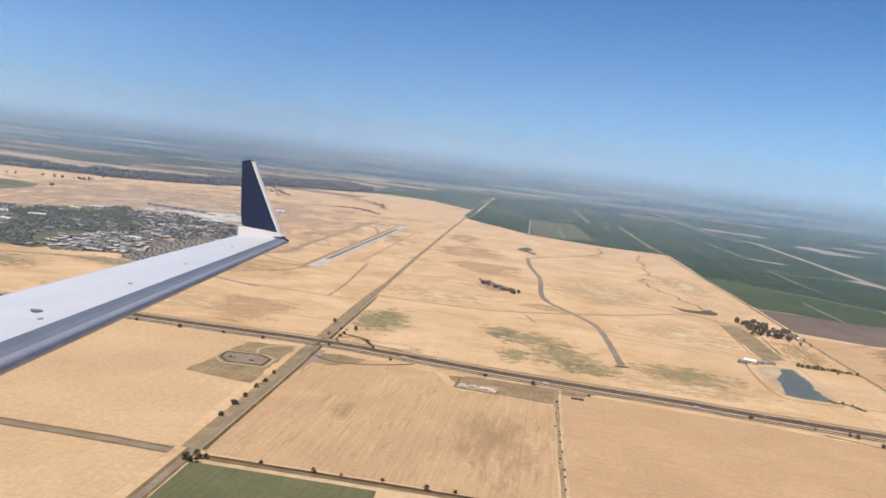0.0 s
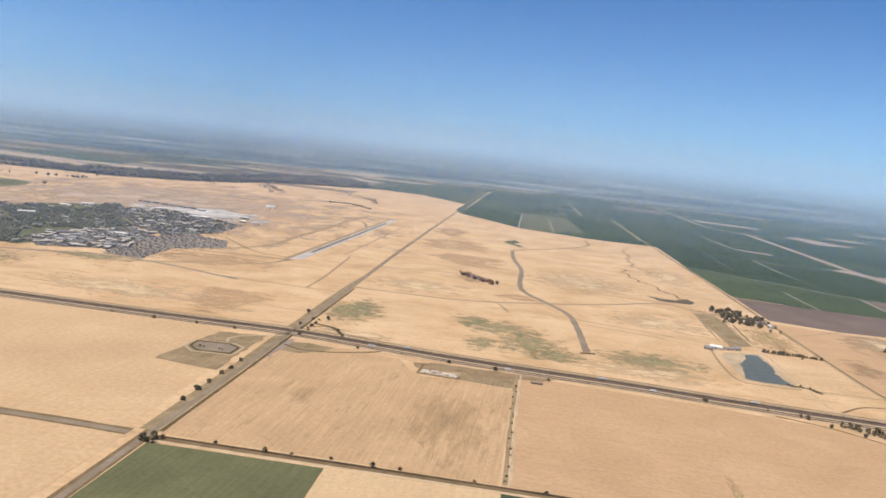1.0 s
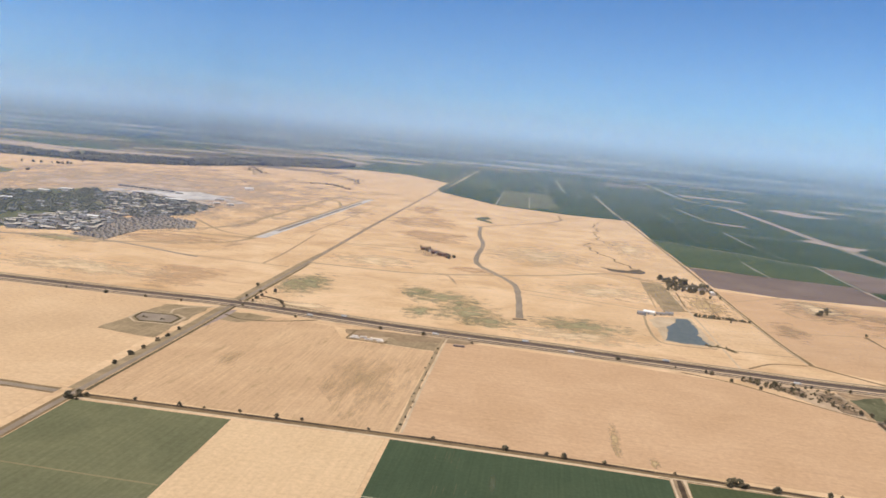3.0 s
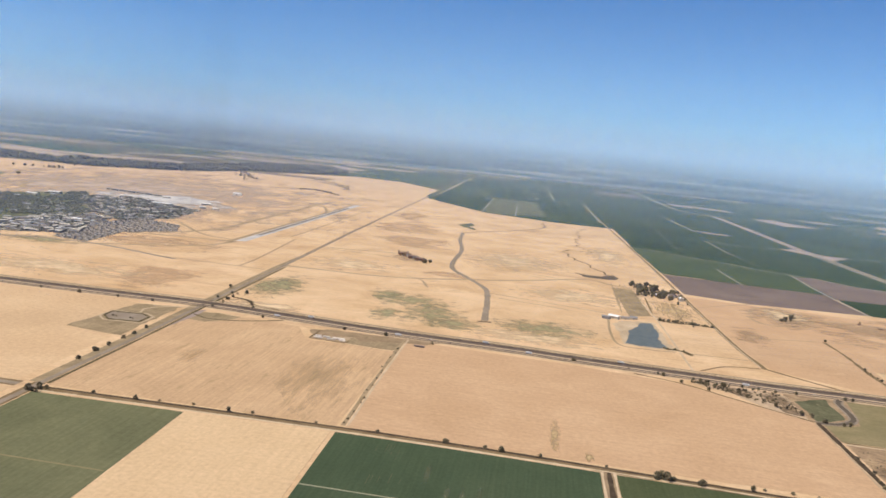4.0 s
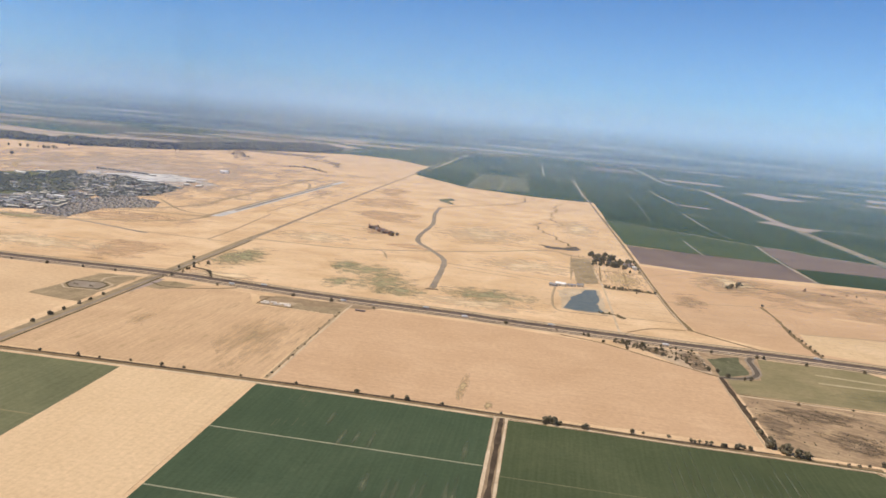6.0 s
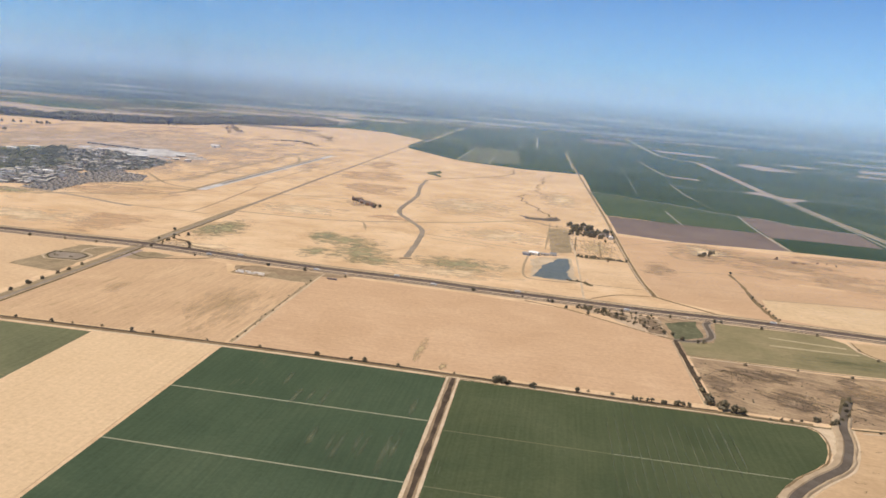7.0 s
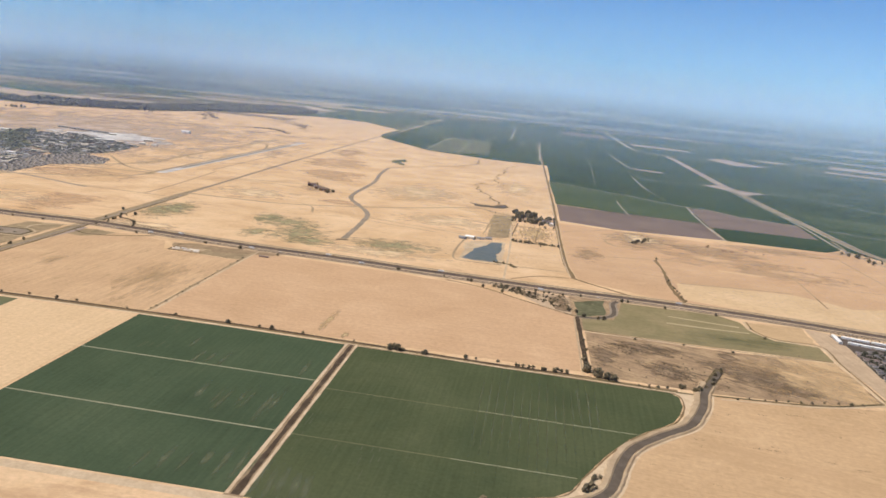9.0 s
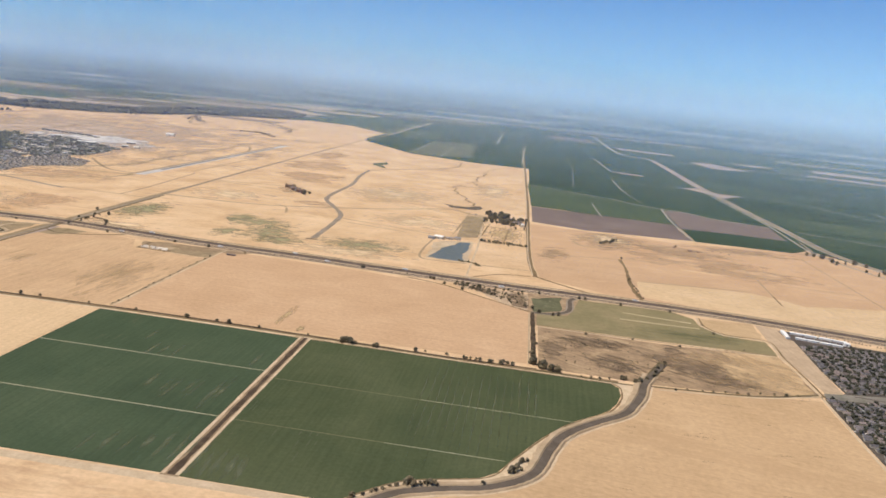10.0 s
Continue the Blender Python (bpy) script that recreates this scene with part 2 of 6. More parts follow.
BRUSHLAND = soil("brush_covered_ground", ((0.175, 0.122, 0.078), (0.255, 0.177, 0.11), (0.36, 0.25, 0.148)), 13, 2.5, (-20, 24, 1.8, 0.2),
                 ((0.105, 0.08, 0.052), 3.6, 0.47, -20, 0.25, 1.2), fade=0.4, rag_size=8, rag_stretch=(0.35, 1.3), rag_turn=-25)
GOLDSCRUB = soil("golden_scrub", ((0.44, 0.30, 0.158), (0.51, 0.352, 0.19), (0.56, 0.392, 0.216)), 20, 4, (-38, 30, 2, 0.12), fade=0.6, rag_size=14, rag_stretch=(0.5, 1.2), rag_turn=-38)
PALER = soil("pale_dry_grass", ((0.55, 0.38, 0.21), (0.59, 0.412, 0.232), (0.63, 0.447, 0.258)), 60, 6, (2, 60, 3, 0.03))
STRIPGRASS = soil("worn_strip_grass", ((0.40, 0.288, 0.18), (0.445, 0.322, 0.203), (0.49, 0.358, 0.228)), 18, 3, (95, 40, 2, 0.08))
MOWN = soil("mown_strip", ((0.34, 0.275, 0.155), (0.39, 0.31, 0.18), (0.43, 0.345, 0.205)), 12, 2)
BANK = soil("canal_bank", ((0.34, 0.245, 0.147), (0.41, 0.30, 0.182), (0.475, 0.352, 0.22)), 14, 2)
FALLOW = soil("fallow_soil", ((0.160, 0.119, 0.098), (0.186, 0.139, 0.115), (0.215, 0.163, 0.136)), 70, 6, (-4, 120, 5, 0.10))
FALLOW_PALE = soil("pale_bare_soil", ((0.27, 0.205, 0.165), (0.32, 0.245, 0.20), (0.38, 0.295, 0.24)), 60, 8)
BROWN = soil("brown_plough", ((0.20, 0.15, 0.10), (0.27, 0.20, 0.13), (0.34, 0.25, 0.16)), 150, 14, (-4, 200, 10, 0.12))
BED = soil("dry_creek_bed", ((0.22, 0.153, 0.09), (0.285, 0.20, 0.118), (0.35, 0.248, 0.148)), 12, 2)
GULLY = soil("weedy_ditch_bed", ((0.16, 0.11, 0.058), (0.21, 0.145, 0.078), (0.26, 0.18, 0.098)), 9, 1.5)
TRENCH = soil("damp_ditch_bed", ((0.055, 0.04, 0.027), (0.078, 0.056, 0.038), (0.11, 0.08, 0.053)), 8, 1.5)
DITCH = soil("ditch_weeds", ((0.085, 0.068, 0.036), (0.13, 0.10, 0.055), (0.19, 0.145, 0.08)), 10, 1.5)
FARPALE = soil("pale_bare_field", ((0.20, 0.17, 0.12), (0.28, 0.225, 0.165), (0.34, 0.275, 0.21)), 200, 20, (0, 300, 15, 0.1))
FARGOLD = soil("far_dry_field", ((0.36, 0.265, 0.18), (0.43, 0.315, 0.215), (0.50, 0.375, 0.26)), 160, 16, (-4, 300, 15, 0.08))
FARTRACK = soil("farm_track", ((0.24, 0.21, 0.16), (0.30, 0.265, 0.205), (0.36, 0.32, 0.255)), 30, 5)
SAND = soil("pale_sand", ((0.46, 0.34, 0.21), (0.55, 0.412, 0.26), (0.63, 0.485, 0.32)), 9, 1.2, None, ((0.40, 0.29, 0.175), 5, 0.58))
GOLDLAND = soil("golden_dry_land", ((0.43, 0.292, 0.155), (0.475, 0.325, 0.176), (0.52, 0.36, 0.20)), 24, 3, (-22, 30, 1.6, 0.08),
                ((0.36, 0.245, 0.13), 7, 0.60, -22, 0.25, 1.2))
DIRT = soil("dirt_track", ((0.42, 0.31, 0.19), (0.495, 0.372, 0.235), (0.565, 0.43, 0.285)), 20, 2)
TRACK = soil("worn_track", ((0.27, 0.195, 0.11), (0.33, 0.24, 0.14), (0.38, 0.28, 0.165)), 20, 2)
ASPHALT = soil("asphalt", ((0.09, 0.072, 0.06), (0.112, 0.09, 0.075), (0.14, 0.113, 0.094)), 15, 1, rough=0.85)
OLDROAD = soil("bleached_asphalt", ((0.225, 0.175, 0.123), (0.27, 0.213, 0.152), (0.32, 0.255, 0.187)), 25, 2, rough=0.9)
CONCRETE = soil("concrete", ((0.42, 0.39, 0.34), (0.50, 0.47, 0.42), (0.58, 0.55, 0.50)), 40, 3, rough=0.85)
BALLAST = soil("railway_ballast", ((0.115, 0.085, 0.066), (0.145, 0.108, 0.085), (0.185, 0.138, 0.109)), 8, 0.6)
APRON_MAT = soil("streaky_concrete", ((0.46, 0.425, 0.375), (0.54, 0.50, 0.445), (0.63, 0.59, 0.53)), 30, 5, (30, 60, 6, 0.12), rough=0.9, fade=0.35, rag_size=30, rag_stretch=(0.6, 0.8))
RUNWAY = soil("worn_runway", ((0.42, 0.38, 0.325), (0.50, 0.455, 0.395), (0.59, 0.545, 0.48)), 26, 4, rough=0.9)
RUNWAY_DARK = soil("worn_dark_runway", ((0.165, 0.137, 0.11), (0.20, 0.167, 0.135), (0.245, 0.207, 0.168)), 40, 4, rough=0.9)
PARK = soil("watered_lawn", ((0.105, 0.108, 0.066), (0.13, 0.132, 0.08), (0.165, 0.16, 0.10)), 30, 5)
YARD = soil("built_up_ground", ((0.15, 0.135, 0.105), (0.20, 0.178, 0.14), (0.27, 0.235, 0.185)), 30, 5,
            None, ((0.13, 0.125, 0.075), 24, 0.52))


def water_mat():
    m, nt, b = basis("pond_water", 0.35, spec=0.1)
    co = nt.nodes.new("ShaderNodeTexCoord").outputs["Object"]
    n = node(nt, "ShaderNodeTexNoise", Scale=0.12, Detail=4.0)
    nt.links.new(co, n.inputs["Vector"])
    nt.links.new(ramp(nt, n.outputs[0], [(0.35, (0.105, 0.116, 0.094)), (0.7, (0.155, 0.155, 0.12))]), b.inputs["Base Color"])
    rip = node(nt, "ShaderNodeTexNoise", Scale=1.5, Detail=3.0)
    nt.links.new(co, rip.inputs["Vector"])
    bump = node(nt, "ShaderNodeBump", Strength=0.25, Distance=0.1)
    nt.links.new(rip.outputs[0], bump.inputs["Height"])
    nt.links.new(bump.outputs[0], b.inputs["Normal"])
    return m


WATER = water_mat()
SILT = soil("silty_canal_water", ((0.10, 0.079, 0.059), (0.124, 0.099, 0.074), (0.152, 0.122, 0.092)), 12, 3, rough=0.5)
WHITE = paint("white_metal_roof", (0.80, 0.755, 0.675), 0.6, vary=0.06, spec=0.2)
PALEROOF = paint("pale_dusty_roof", (0.50, 0.475, 0.44), 0.75, vary=0.25, spec=0.1)
CREAM = paint("cream_wall", (0.55, 0.47, 0.36), 0.8)
GREY = paint("grey_roof", (0.24, 0.225, 0.215), 0.8, vary=0.3)
ROOFS = [paint("shingle_roof", (0.15, 0.13, 0.125), 0.9, vary=0.35, spec=0.05), paint("tile_roof", (0.19, 0.148, 0.128), 0.9, vary=0.3, spec=0.05),
         paint("slate_roof", (0.135, 0.122, 0.118), 0.9, vary=0.3, spec=0.05)]
BARK = paint("bark", (0.11, 0.08, 0.055), 0.95)
LEAF = leaves("tree_leaves", (0.08, 0.068, 0.042), (0.18, 0.145, 0.088))
LEAF_GARDEN = leaves("garden_tree_leaves", (0.035, 0.036, 0.024), (0.08, 0.076, 0.05))
# air base leaves: distant haze and glare put into a paler grey-green
LEAF_HAZED = leaves("hazed_tree_leaves", (0.165, 0.168, 0.138), (0.27, 0.262, 0.21))
LEAF_DRY = leaves("scrub_leaves", (0.10, 0.078, 0.048), (0.20, 0.15, 0.09))
TYRE = paint("rubber", (0.02, 0.02, 0.02), 0.9)
CARS = [paint("car_white", (0.76, 0.73, 0.67), 0.55, spec=0.2), paint("car_grey", (0.2, 0.2, 0.21), 0.3), paint("car_dark", (0.05, 0.05, 0.06), 0.3), paint("car_silver", (0.45, 0.45, 0.47), 0.35)]


# ---- building helpers ----
def mesh_of(name, bm, material):
    me = bpy.data.meshes.new(name)
    bm.normal_update()
    bm.to_mesh(me)
    bm.free()
    me.materials.append(material)
    return me


def part(name, bm, material, parent, label=""):
    ob = new(name, mesh_of(name, bm, material))
    ob.parent = parent
    return tagged(ob, label)


def thing(name, label, category, at=(0, 0, 0), group=""):
    ob = new(name)
    ob.location = at
    return tagged(ob, label, category, group)


def add_box(bm, x0, y0, z0, x1, y1, z1):
    v = [bm.verts.new((x, y, z)) for z in (z0, z1) for x, y in ((x0, y0), (x1, y0), (x1, y1), (x0, y1))]
    for q in ((3, 2, 1, 0), (4, 5, 6, 7), (0, 1, 5, 4), (1, 2, 6, 5), (2, 3, 7, 6), (3, 0, 4, 7)):
        bm.faces.new([v[i] for i in q])


def box(*c):
    bm = bmesh.new()
    add_box(bm, *c)
    return bm


def slab(name, pts, material, z, label, category="field"):
    """A flat piece of land with its own edge, z thick."""
    bm = bmesh.new()
    top = [bm.verts.new((x, y, z)) for x, y in pts]
    low = [bm.verts.new((x, y, -0.05)) for x, y in pts]
    f = bm.faces.new(top)
    n = len(pts)
    for i in range(n):
        bm.faces.new((top[i], low[i], low[(i + 1) % n], top[(i + 1) % n]))
    f.normal_update()
    if f.normal.z < 0:
        bmesh.ops.reverse_faces(bm, faces=bm.faces[:])
    bmesh.ops.triangulate(bm, faces=[f])
    return tagged(new(name, mesh_of(name, bm, material)), label, category, kind="structure")


def rough_edge(pts, step=9.0, jitter=1.6):
    out = []
    for (x0, y0), (x1, y1) in zip(pts, pts[1:] + pts[:1]):
        n = max(1, int(math.hypot(x1 - x0, y1 - y0) / step))
        for i in range(n):
            k = i / n
            out.append((x0 + (x1 - x0) * k + random.uniform(-jitter, jitter), y0 + (y1 - y0) * k + random.uniform(-jitter, jitter)))
    return out


def smooth(pts, n=6):
    """A curve through the points (Catmull-Rom)."""
    p = [Vector(q) for q in pts]
    p = [p[0] * 2 - p[1]] + p + [p[-1] * 2 - p[-2]]
    out = []
    for a, b, c, d in zip(p, p[1:], p[2:], p[3:]):
        for i in range(n):
            t = i / n
            out.append(0.5 * (2 * b + (c - a) * t + (2 * a - 5 * b + 4 * c - d) * t * t + (3 * b - a - 3 * c + d) * t ** 3))
    return out + [p[-2]]


def sweep_bm(pts, profile, bend=True, wobble=0.0):
    """A strip along pts with the cross-section profile of (offset to the left, height)."""
    path = smooth(pts) if bend else [Vector(q) for q in pts]
    bm = bmesh.new()
    last = None
    for i, p in enumerate(path):
        d = (path[min(i + 1, len(path) - 1)] - path[max(i - 1, 0)]).normalized()
        left = Vector((-d.y, d.x))
        w = 1 + random.uniform(-wobble, wobble)
        ring = [bm.verts.new((*(p + left * (o * w)), h)) for o, h in profile]
        if last:
            for a, b, c, e in zip(last, last[1:], ring[1:], ring):
                bm.faces.new((b, a, e, c))
        last = ring
    return bm


def strip(name, pts, width, material, z, label, category="road", bend=True, wobble=0.0, parent=None):
    h = width / 2
    bm = sweep_bm(pts, [(-h - 0.3, -0.05), (-h, z), (h, z), (h + 0.3, -0.05)], bend, wobble)
    if parent:
        return part(name, bm, material, parent)
    return tagged(new(name, mesh_of(name, bm, material)), label, category, kind="structure")


# ---- ground, painted distance, haze shells ----
bm = bmesh.new()
N, R = 48, 4900.0
vs = [[bm.verts.new((-R + 2 * R * i / N, -R + 2 * R * j / N, 0)) for j in range(N + 1)] for i in range(N + 1)]
for i in range(N):
    for j in range(N):
        bm.faces.new((vs[i][j], vs[i + 1][j], vs[i + 1][j + 1], vs[i][j + 1]))
tagged(new("ground", mesh_of("ground", bm, GOLD)), "dry golden grassland plain reaching the horizon", "ground", kind="structure")


def ring_bm(radius, heights, n=160):
    bm = bmesh.new()
    rows = [[bm.verts.new((170 + radius * math.cos(2 * math.pi * i / n), -80 + radius * math.sin(2 * math.pi * i / n), h(i)))
             for i in range(n)] for h in heights]
    for a, b in zip(rows, rows[1:]):
        for i in range(n):
            k = (i + 1) % n
            bm.faces.new((a[i], b[i], b[k], a[k]))
    return bm


def distance_mat():
    """Farmland beyond the modelled plain as glowing colour, haze painted over it below the horizon."""
    m = bpy.data.materials.new("far_land_painted_haze")
    m.use_nodes = True
    nt = m.node_tree
    nt.nodes.clear()
    co = nt.nodes.new("ShaderNodeTexCoord").outputs["Object"]
    sep = nt.nodes.new("ShaderNodeSeparateXYZ")
    nt.links.new(co, sep.inputs[0])
    room = nt.nodes.new("ShaderNodeMath")
    room.operation = "SUBTRACT"
    room.inputs[0].default_value = 190
    nt.links.new(sep.outputs[2], room.inputs[1])
    least = nt.nodes.new("ShaderNodeMath")
    least.operation = "MAXIMUM"
    least.inputs[1].default_value = 12
    nt.links.new(room.outputs[0], least.inputs[0])
    grow_ = nt.nodes.new("ShaderNodeMath")
    grow_.operation = "DIVIDE"
    grow_.inputs[0].default_value = 190
    nt.links.new(least.outputs[0], grow_.inputs[1])
    far = nt.nodes.new("ShaderNodeVectorMath")
    far.operation = "SCALE"
    nt.links.new(co, far.inputs[0])
    nt.links.new(grow_.outputs[0], far.inputs["Scale"])
    mp = node(nt, "ShaderNodeMapping")
    mp.inputs["Scale"].default_value = (1 / 1700, 1 / 620, 0)
    nt.links.new(far.outputs[0], mp.inputs[0])
    n = node(nt, "ShaderNodeTexNoise", Scale=1.0, Detail=6.0, Roughness=0.68)
    nt.links.new(mp.outputs[0], n.inputs["Vector"])
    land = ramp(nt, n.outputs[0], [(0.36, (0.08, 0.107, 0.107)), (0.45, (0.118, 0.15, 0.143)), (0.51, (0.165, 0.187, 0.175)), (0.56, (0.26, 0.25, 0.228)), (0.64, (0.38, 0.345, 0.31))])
    mp2 = node(nt, "ShaderNodeMapping")
    mp2.inputs["Scale"].default_value = (1 / 900, 1 / 560, 0)
    mp2.inputs["Rotation"].default_value = (0, 0, radians(4))
    nt.links.new(far.outputs[0], mp2.inputs[0])
    cells = node(nt, "ShaderNodeTexVoronoi", Scale=1.0, Randomness=0.75)
    cells.distance = "CHEBYCHEV"
    nt.links.new(mp2.outputs[0], cells.inputs["Vector"])
    parcel = ramp(nt, cells.outputs["Color"], [(0.25, (0.62, 0.68, 0.70)), (0.5, (0.95, 1.0, 1.0)), (0.75, (1.45, 1.36, 1.28))])
    land = blend(nt, 0.8, land, parcel, "MULTIPLY")
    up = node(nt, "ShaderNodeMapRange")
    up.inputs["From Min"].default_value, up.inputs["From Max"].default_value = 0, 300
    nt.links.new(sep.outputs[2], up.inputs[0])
    # haze colours painted by height and mixed over the land
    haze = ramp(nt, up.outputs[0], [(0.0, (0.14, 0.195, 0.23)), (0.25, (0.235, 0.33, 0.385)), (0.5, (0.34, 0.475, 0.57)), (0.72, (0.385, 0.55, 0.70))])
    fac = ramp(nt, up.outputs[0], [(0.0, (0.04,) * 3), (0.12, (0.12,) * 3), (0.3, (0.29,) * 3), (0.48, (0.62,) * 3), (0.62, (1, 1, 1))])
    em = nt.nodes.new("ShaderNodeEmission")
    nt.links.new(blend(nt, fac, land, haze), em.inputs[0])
    mix = nt.nodes.new("ShaderNodeMixShader")
    thin = node(nt, "ShaderNodeMapRange")
    thin.interpolation_type = "SMOOTHERSTEP"
    thin.inputs["From Min"].default_value, thin.inputs["From Max"].default_value = 120, 460
    thin.inputs["To Min"].default_value, thin.inputs["To Max"].default_value = 1, 0
    nt.links.new(sep.outputs[2], thin.inputs[0])
    nt.links.new(thin.outputs[0], mix.inputs[0])
    nt.links.new(nt.nodes.new("ShaderNodeBsdfTransparent").outputs[0], mix.inputs[1])
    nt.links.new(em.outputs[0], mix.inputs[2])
    out = nt.nodes.new("ShaderNodeOutputMaterial")
    nt.links.new(mix.outputs[0], out.inputs[0])
    return m


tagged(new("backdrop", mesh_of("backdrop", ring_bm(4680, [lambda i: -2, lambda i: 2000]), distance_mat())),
       "glowing painted backdrop of far farmland and hills in haze", "backdrop", kind="structure")


def haze_shell_mat(name, strength):
    m = bpy.data.materials.new(name)
    m.use_nodes = True
    nt = m.node_tree
    nt.nodes.clear()
    co = nt.nodes.new("ShaderNodeTexCoord").outputs["Object"]
    sep = nt.nodes.new("ShaderNodeSeparateXYZ")
    nt.links.new(co, sep.inputs[0])
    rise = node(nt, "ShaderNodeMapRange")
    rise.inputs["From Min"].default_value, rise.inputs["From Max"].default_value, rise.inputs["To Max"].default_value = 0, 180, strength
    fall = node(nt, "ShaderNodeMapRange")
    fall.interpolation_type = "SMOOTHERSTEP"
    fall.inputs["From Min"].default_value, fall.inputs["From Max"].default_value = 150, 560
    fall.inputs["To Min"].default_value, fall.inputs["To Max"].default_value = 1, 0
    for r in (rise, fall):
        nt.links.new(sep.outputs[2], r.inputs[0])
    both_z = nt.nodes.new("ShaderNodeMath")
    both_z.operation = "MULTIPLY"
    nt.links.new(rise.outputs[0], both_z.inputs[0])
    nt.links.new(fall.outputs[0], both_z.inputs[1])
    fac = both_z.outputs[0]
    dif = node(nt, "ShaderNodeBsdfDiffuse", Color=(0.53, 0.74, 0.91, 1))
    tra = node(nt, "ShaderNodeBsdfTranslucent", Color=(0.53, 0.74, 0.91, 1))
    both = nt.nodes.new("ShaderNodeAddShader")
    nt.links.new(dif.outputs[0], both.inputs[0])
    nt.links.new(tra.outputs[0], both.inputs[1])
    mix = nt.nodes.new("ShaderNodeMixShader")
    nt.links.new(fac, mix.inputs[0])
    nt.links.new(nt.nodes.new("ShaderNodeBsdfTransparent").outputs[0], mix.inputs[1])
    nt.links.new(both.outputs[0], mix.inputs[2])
    out = nt.nodes.new("ShaderNodeOutputMaterial")
    nt.links.new(mix.outputs[0], out.inputs[0])
    return m


# see-through bluish shells added round the plain, standing in for haze
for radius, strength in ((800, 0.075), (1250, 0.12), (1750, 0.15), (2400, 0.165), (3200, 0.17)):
    tagged(new("haze", mesh_of("haze", ring_bm(radius, [lambda i: 0.5, lambda i: 561]), haze_shell_mat("haze_shell", strength))),
           "translucent bluish shell added to imitate haze", "haze", kind="structure")

# ---- near fields ----
layers = [0]

def patch(pts, material, label, z=0.05):
    layers[0] = (layers[0] + 1) % 20
    z += 0.004 * layers[0] + 0.0013
    slab("grass_patch", rough_edge(pts, 12, 2), material, z, label, "grass")


RAIL = [(-900, 668), (-329, 666), (-178, 669), (-98, 661), (-25, 651), (46, 645), (136, 640), (200, 633), (290, 627), (361, 622),
        (451, 621), (560, 612), (634, 599), (691, 588), (900, 540), (1400, 420)]
slab("field", [(-700, 406), (-181, 404), (-184, 528), (-233, 539), (-222, 641), (-240, 652), (-700, 652)], PALE, 0.06, "smooth pale golden cut field")
slab("field", [(-700, 396), (-700, -200), (-176, -200), (-176, 396)], PALE, 0.07, "pale golden stubble field with a straight edge")
slab("field", rough_edge([(-181, 532), (-233, 541), (-222, 639), (-181, 650)]), KHAKI, 0.08, "worn khaki grass round a fenced pad")
slab("field", [(-168, 404), (-120, 404), (34, 403), (36, 588), (-6, 592), (-42, 590), (-60, 630), (-110, 640), (-140, 625), (-168, 600)],
     WEEDY, 0.09, "tan stubble field with greenish weeds")
slab("field", rough_edge([(-8, 594), (36, 590), (36, 628), (-36, 634), (-40, 600)]), KHAKI, 0.08, "weedy khaki ground beside the railway")
slab("field", [(40, 401), (364.5, 397), (364.8, 539), (340, 556), (309, 578), (278, 600), (190, 616), (70, 626), (40, 628)], TAN, 0.1,
     "broad pinkish tan harvested field")
slab("field", [(-160, 389), (-60, 390), (-58, 240), (-56, -200), (-160, -200)], CROP_DULL, 0.11, "dull olive-green crop field")
slab("field", [(-59, 390.5), (33, 392), (34.5, -200), (-55, -200), (-57, 240)], DRILLED, 0.12, "bright golden stubble field with drill lines")
slab("field", [(36, 392), (101, 390.5), (144, 389), (195, 386.5), (194, 168.5), (36, 169.5)], CROP, 0.13, "dark green crop field with pale streaks")
slab("field", [(204.6, 386), (226, 385.5), (305, 381.5), (424, 378), (429, 372), (429, 356), (425, 341), (419, 327), (411, 317), (398, 304), (388, 291), (379, 276), (372, 263), (365, 248),
               (359, 234), (352.5, 219), (344, 210.5), (325, 203.5), (309, 197), (301, 191), (292, 182), (284, 172), (279, 166.5), (203.6, 167.5)], CROP_RIPE, 0.14, "dark green crop field bounded by the canal")
slab("field", [(36, 160), (400, 160), (400, -200), (36, -200)], GOLD, 0.15, "golden stubble field south of the track")
slab("field", [(458, 384), (575, 400), (575, 300), (575, -100), (330, -100), (330, 186), (349, 194), (366, 206), (377, 221), (381.5, 236), (386, 254), (394, 274), (412, 297), (432, 318), (440.5, 337), (448.5, 361), (453, 384)],
     TAN_EAST, 0.1, "wide tan harvested field beside the canal")
slab("field", [(372, 498), (485, 492), (572, 500), (577, 414), (528, 394), (455, 388), (392, 392), (373, 398)], SCRUB, 0.09,
     "rough dry scrubland with dark brush patches")
slab("field", [(371, 502), (371, 537), (399, 544), (405, 566), (409, 590), (412, 609), (501, 608), (519, 590), (521, 567), (537, 543), (573, 540), (573, 502), (463, 500)], HAY, 0.1,
     "olive-tan grazed meadow")
slab("field", rough_edge([(363, 498), (374, 500), (378, 538), (401, 541), (414, 566), (418, 611), (362, 613)], 9, 1.5), SCRUB, 0.085, "dry brushy ground round the creek")
slab("field", rough_edge([(366, 590), (395, 609), (393, 557), (368, 542)], 8, 1.5), CREEKSIDE, 0.1, "small weedy green patch beside the creek")
slab("field", rough_edge([(285, 609), (318, 589), (343, 549), (364, 542), (364, 606), (300, 614)]), STRIPGRASS, 0.08, "narrow brushy wedge beside the railway")
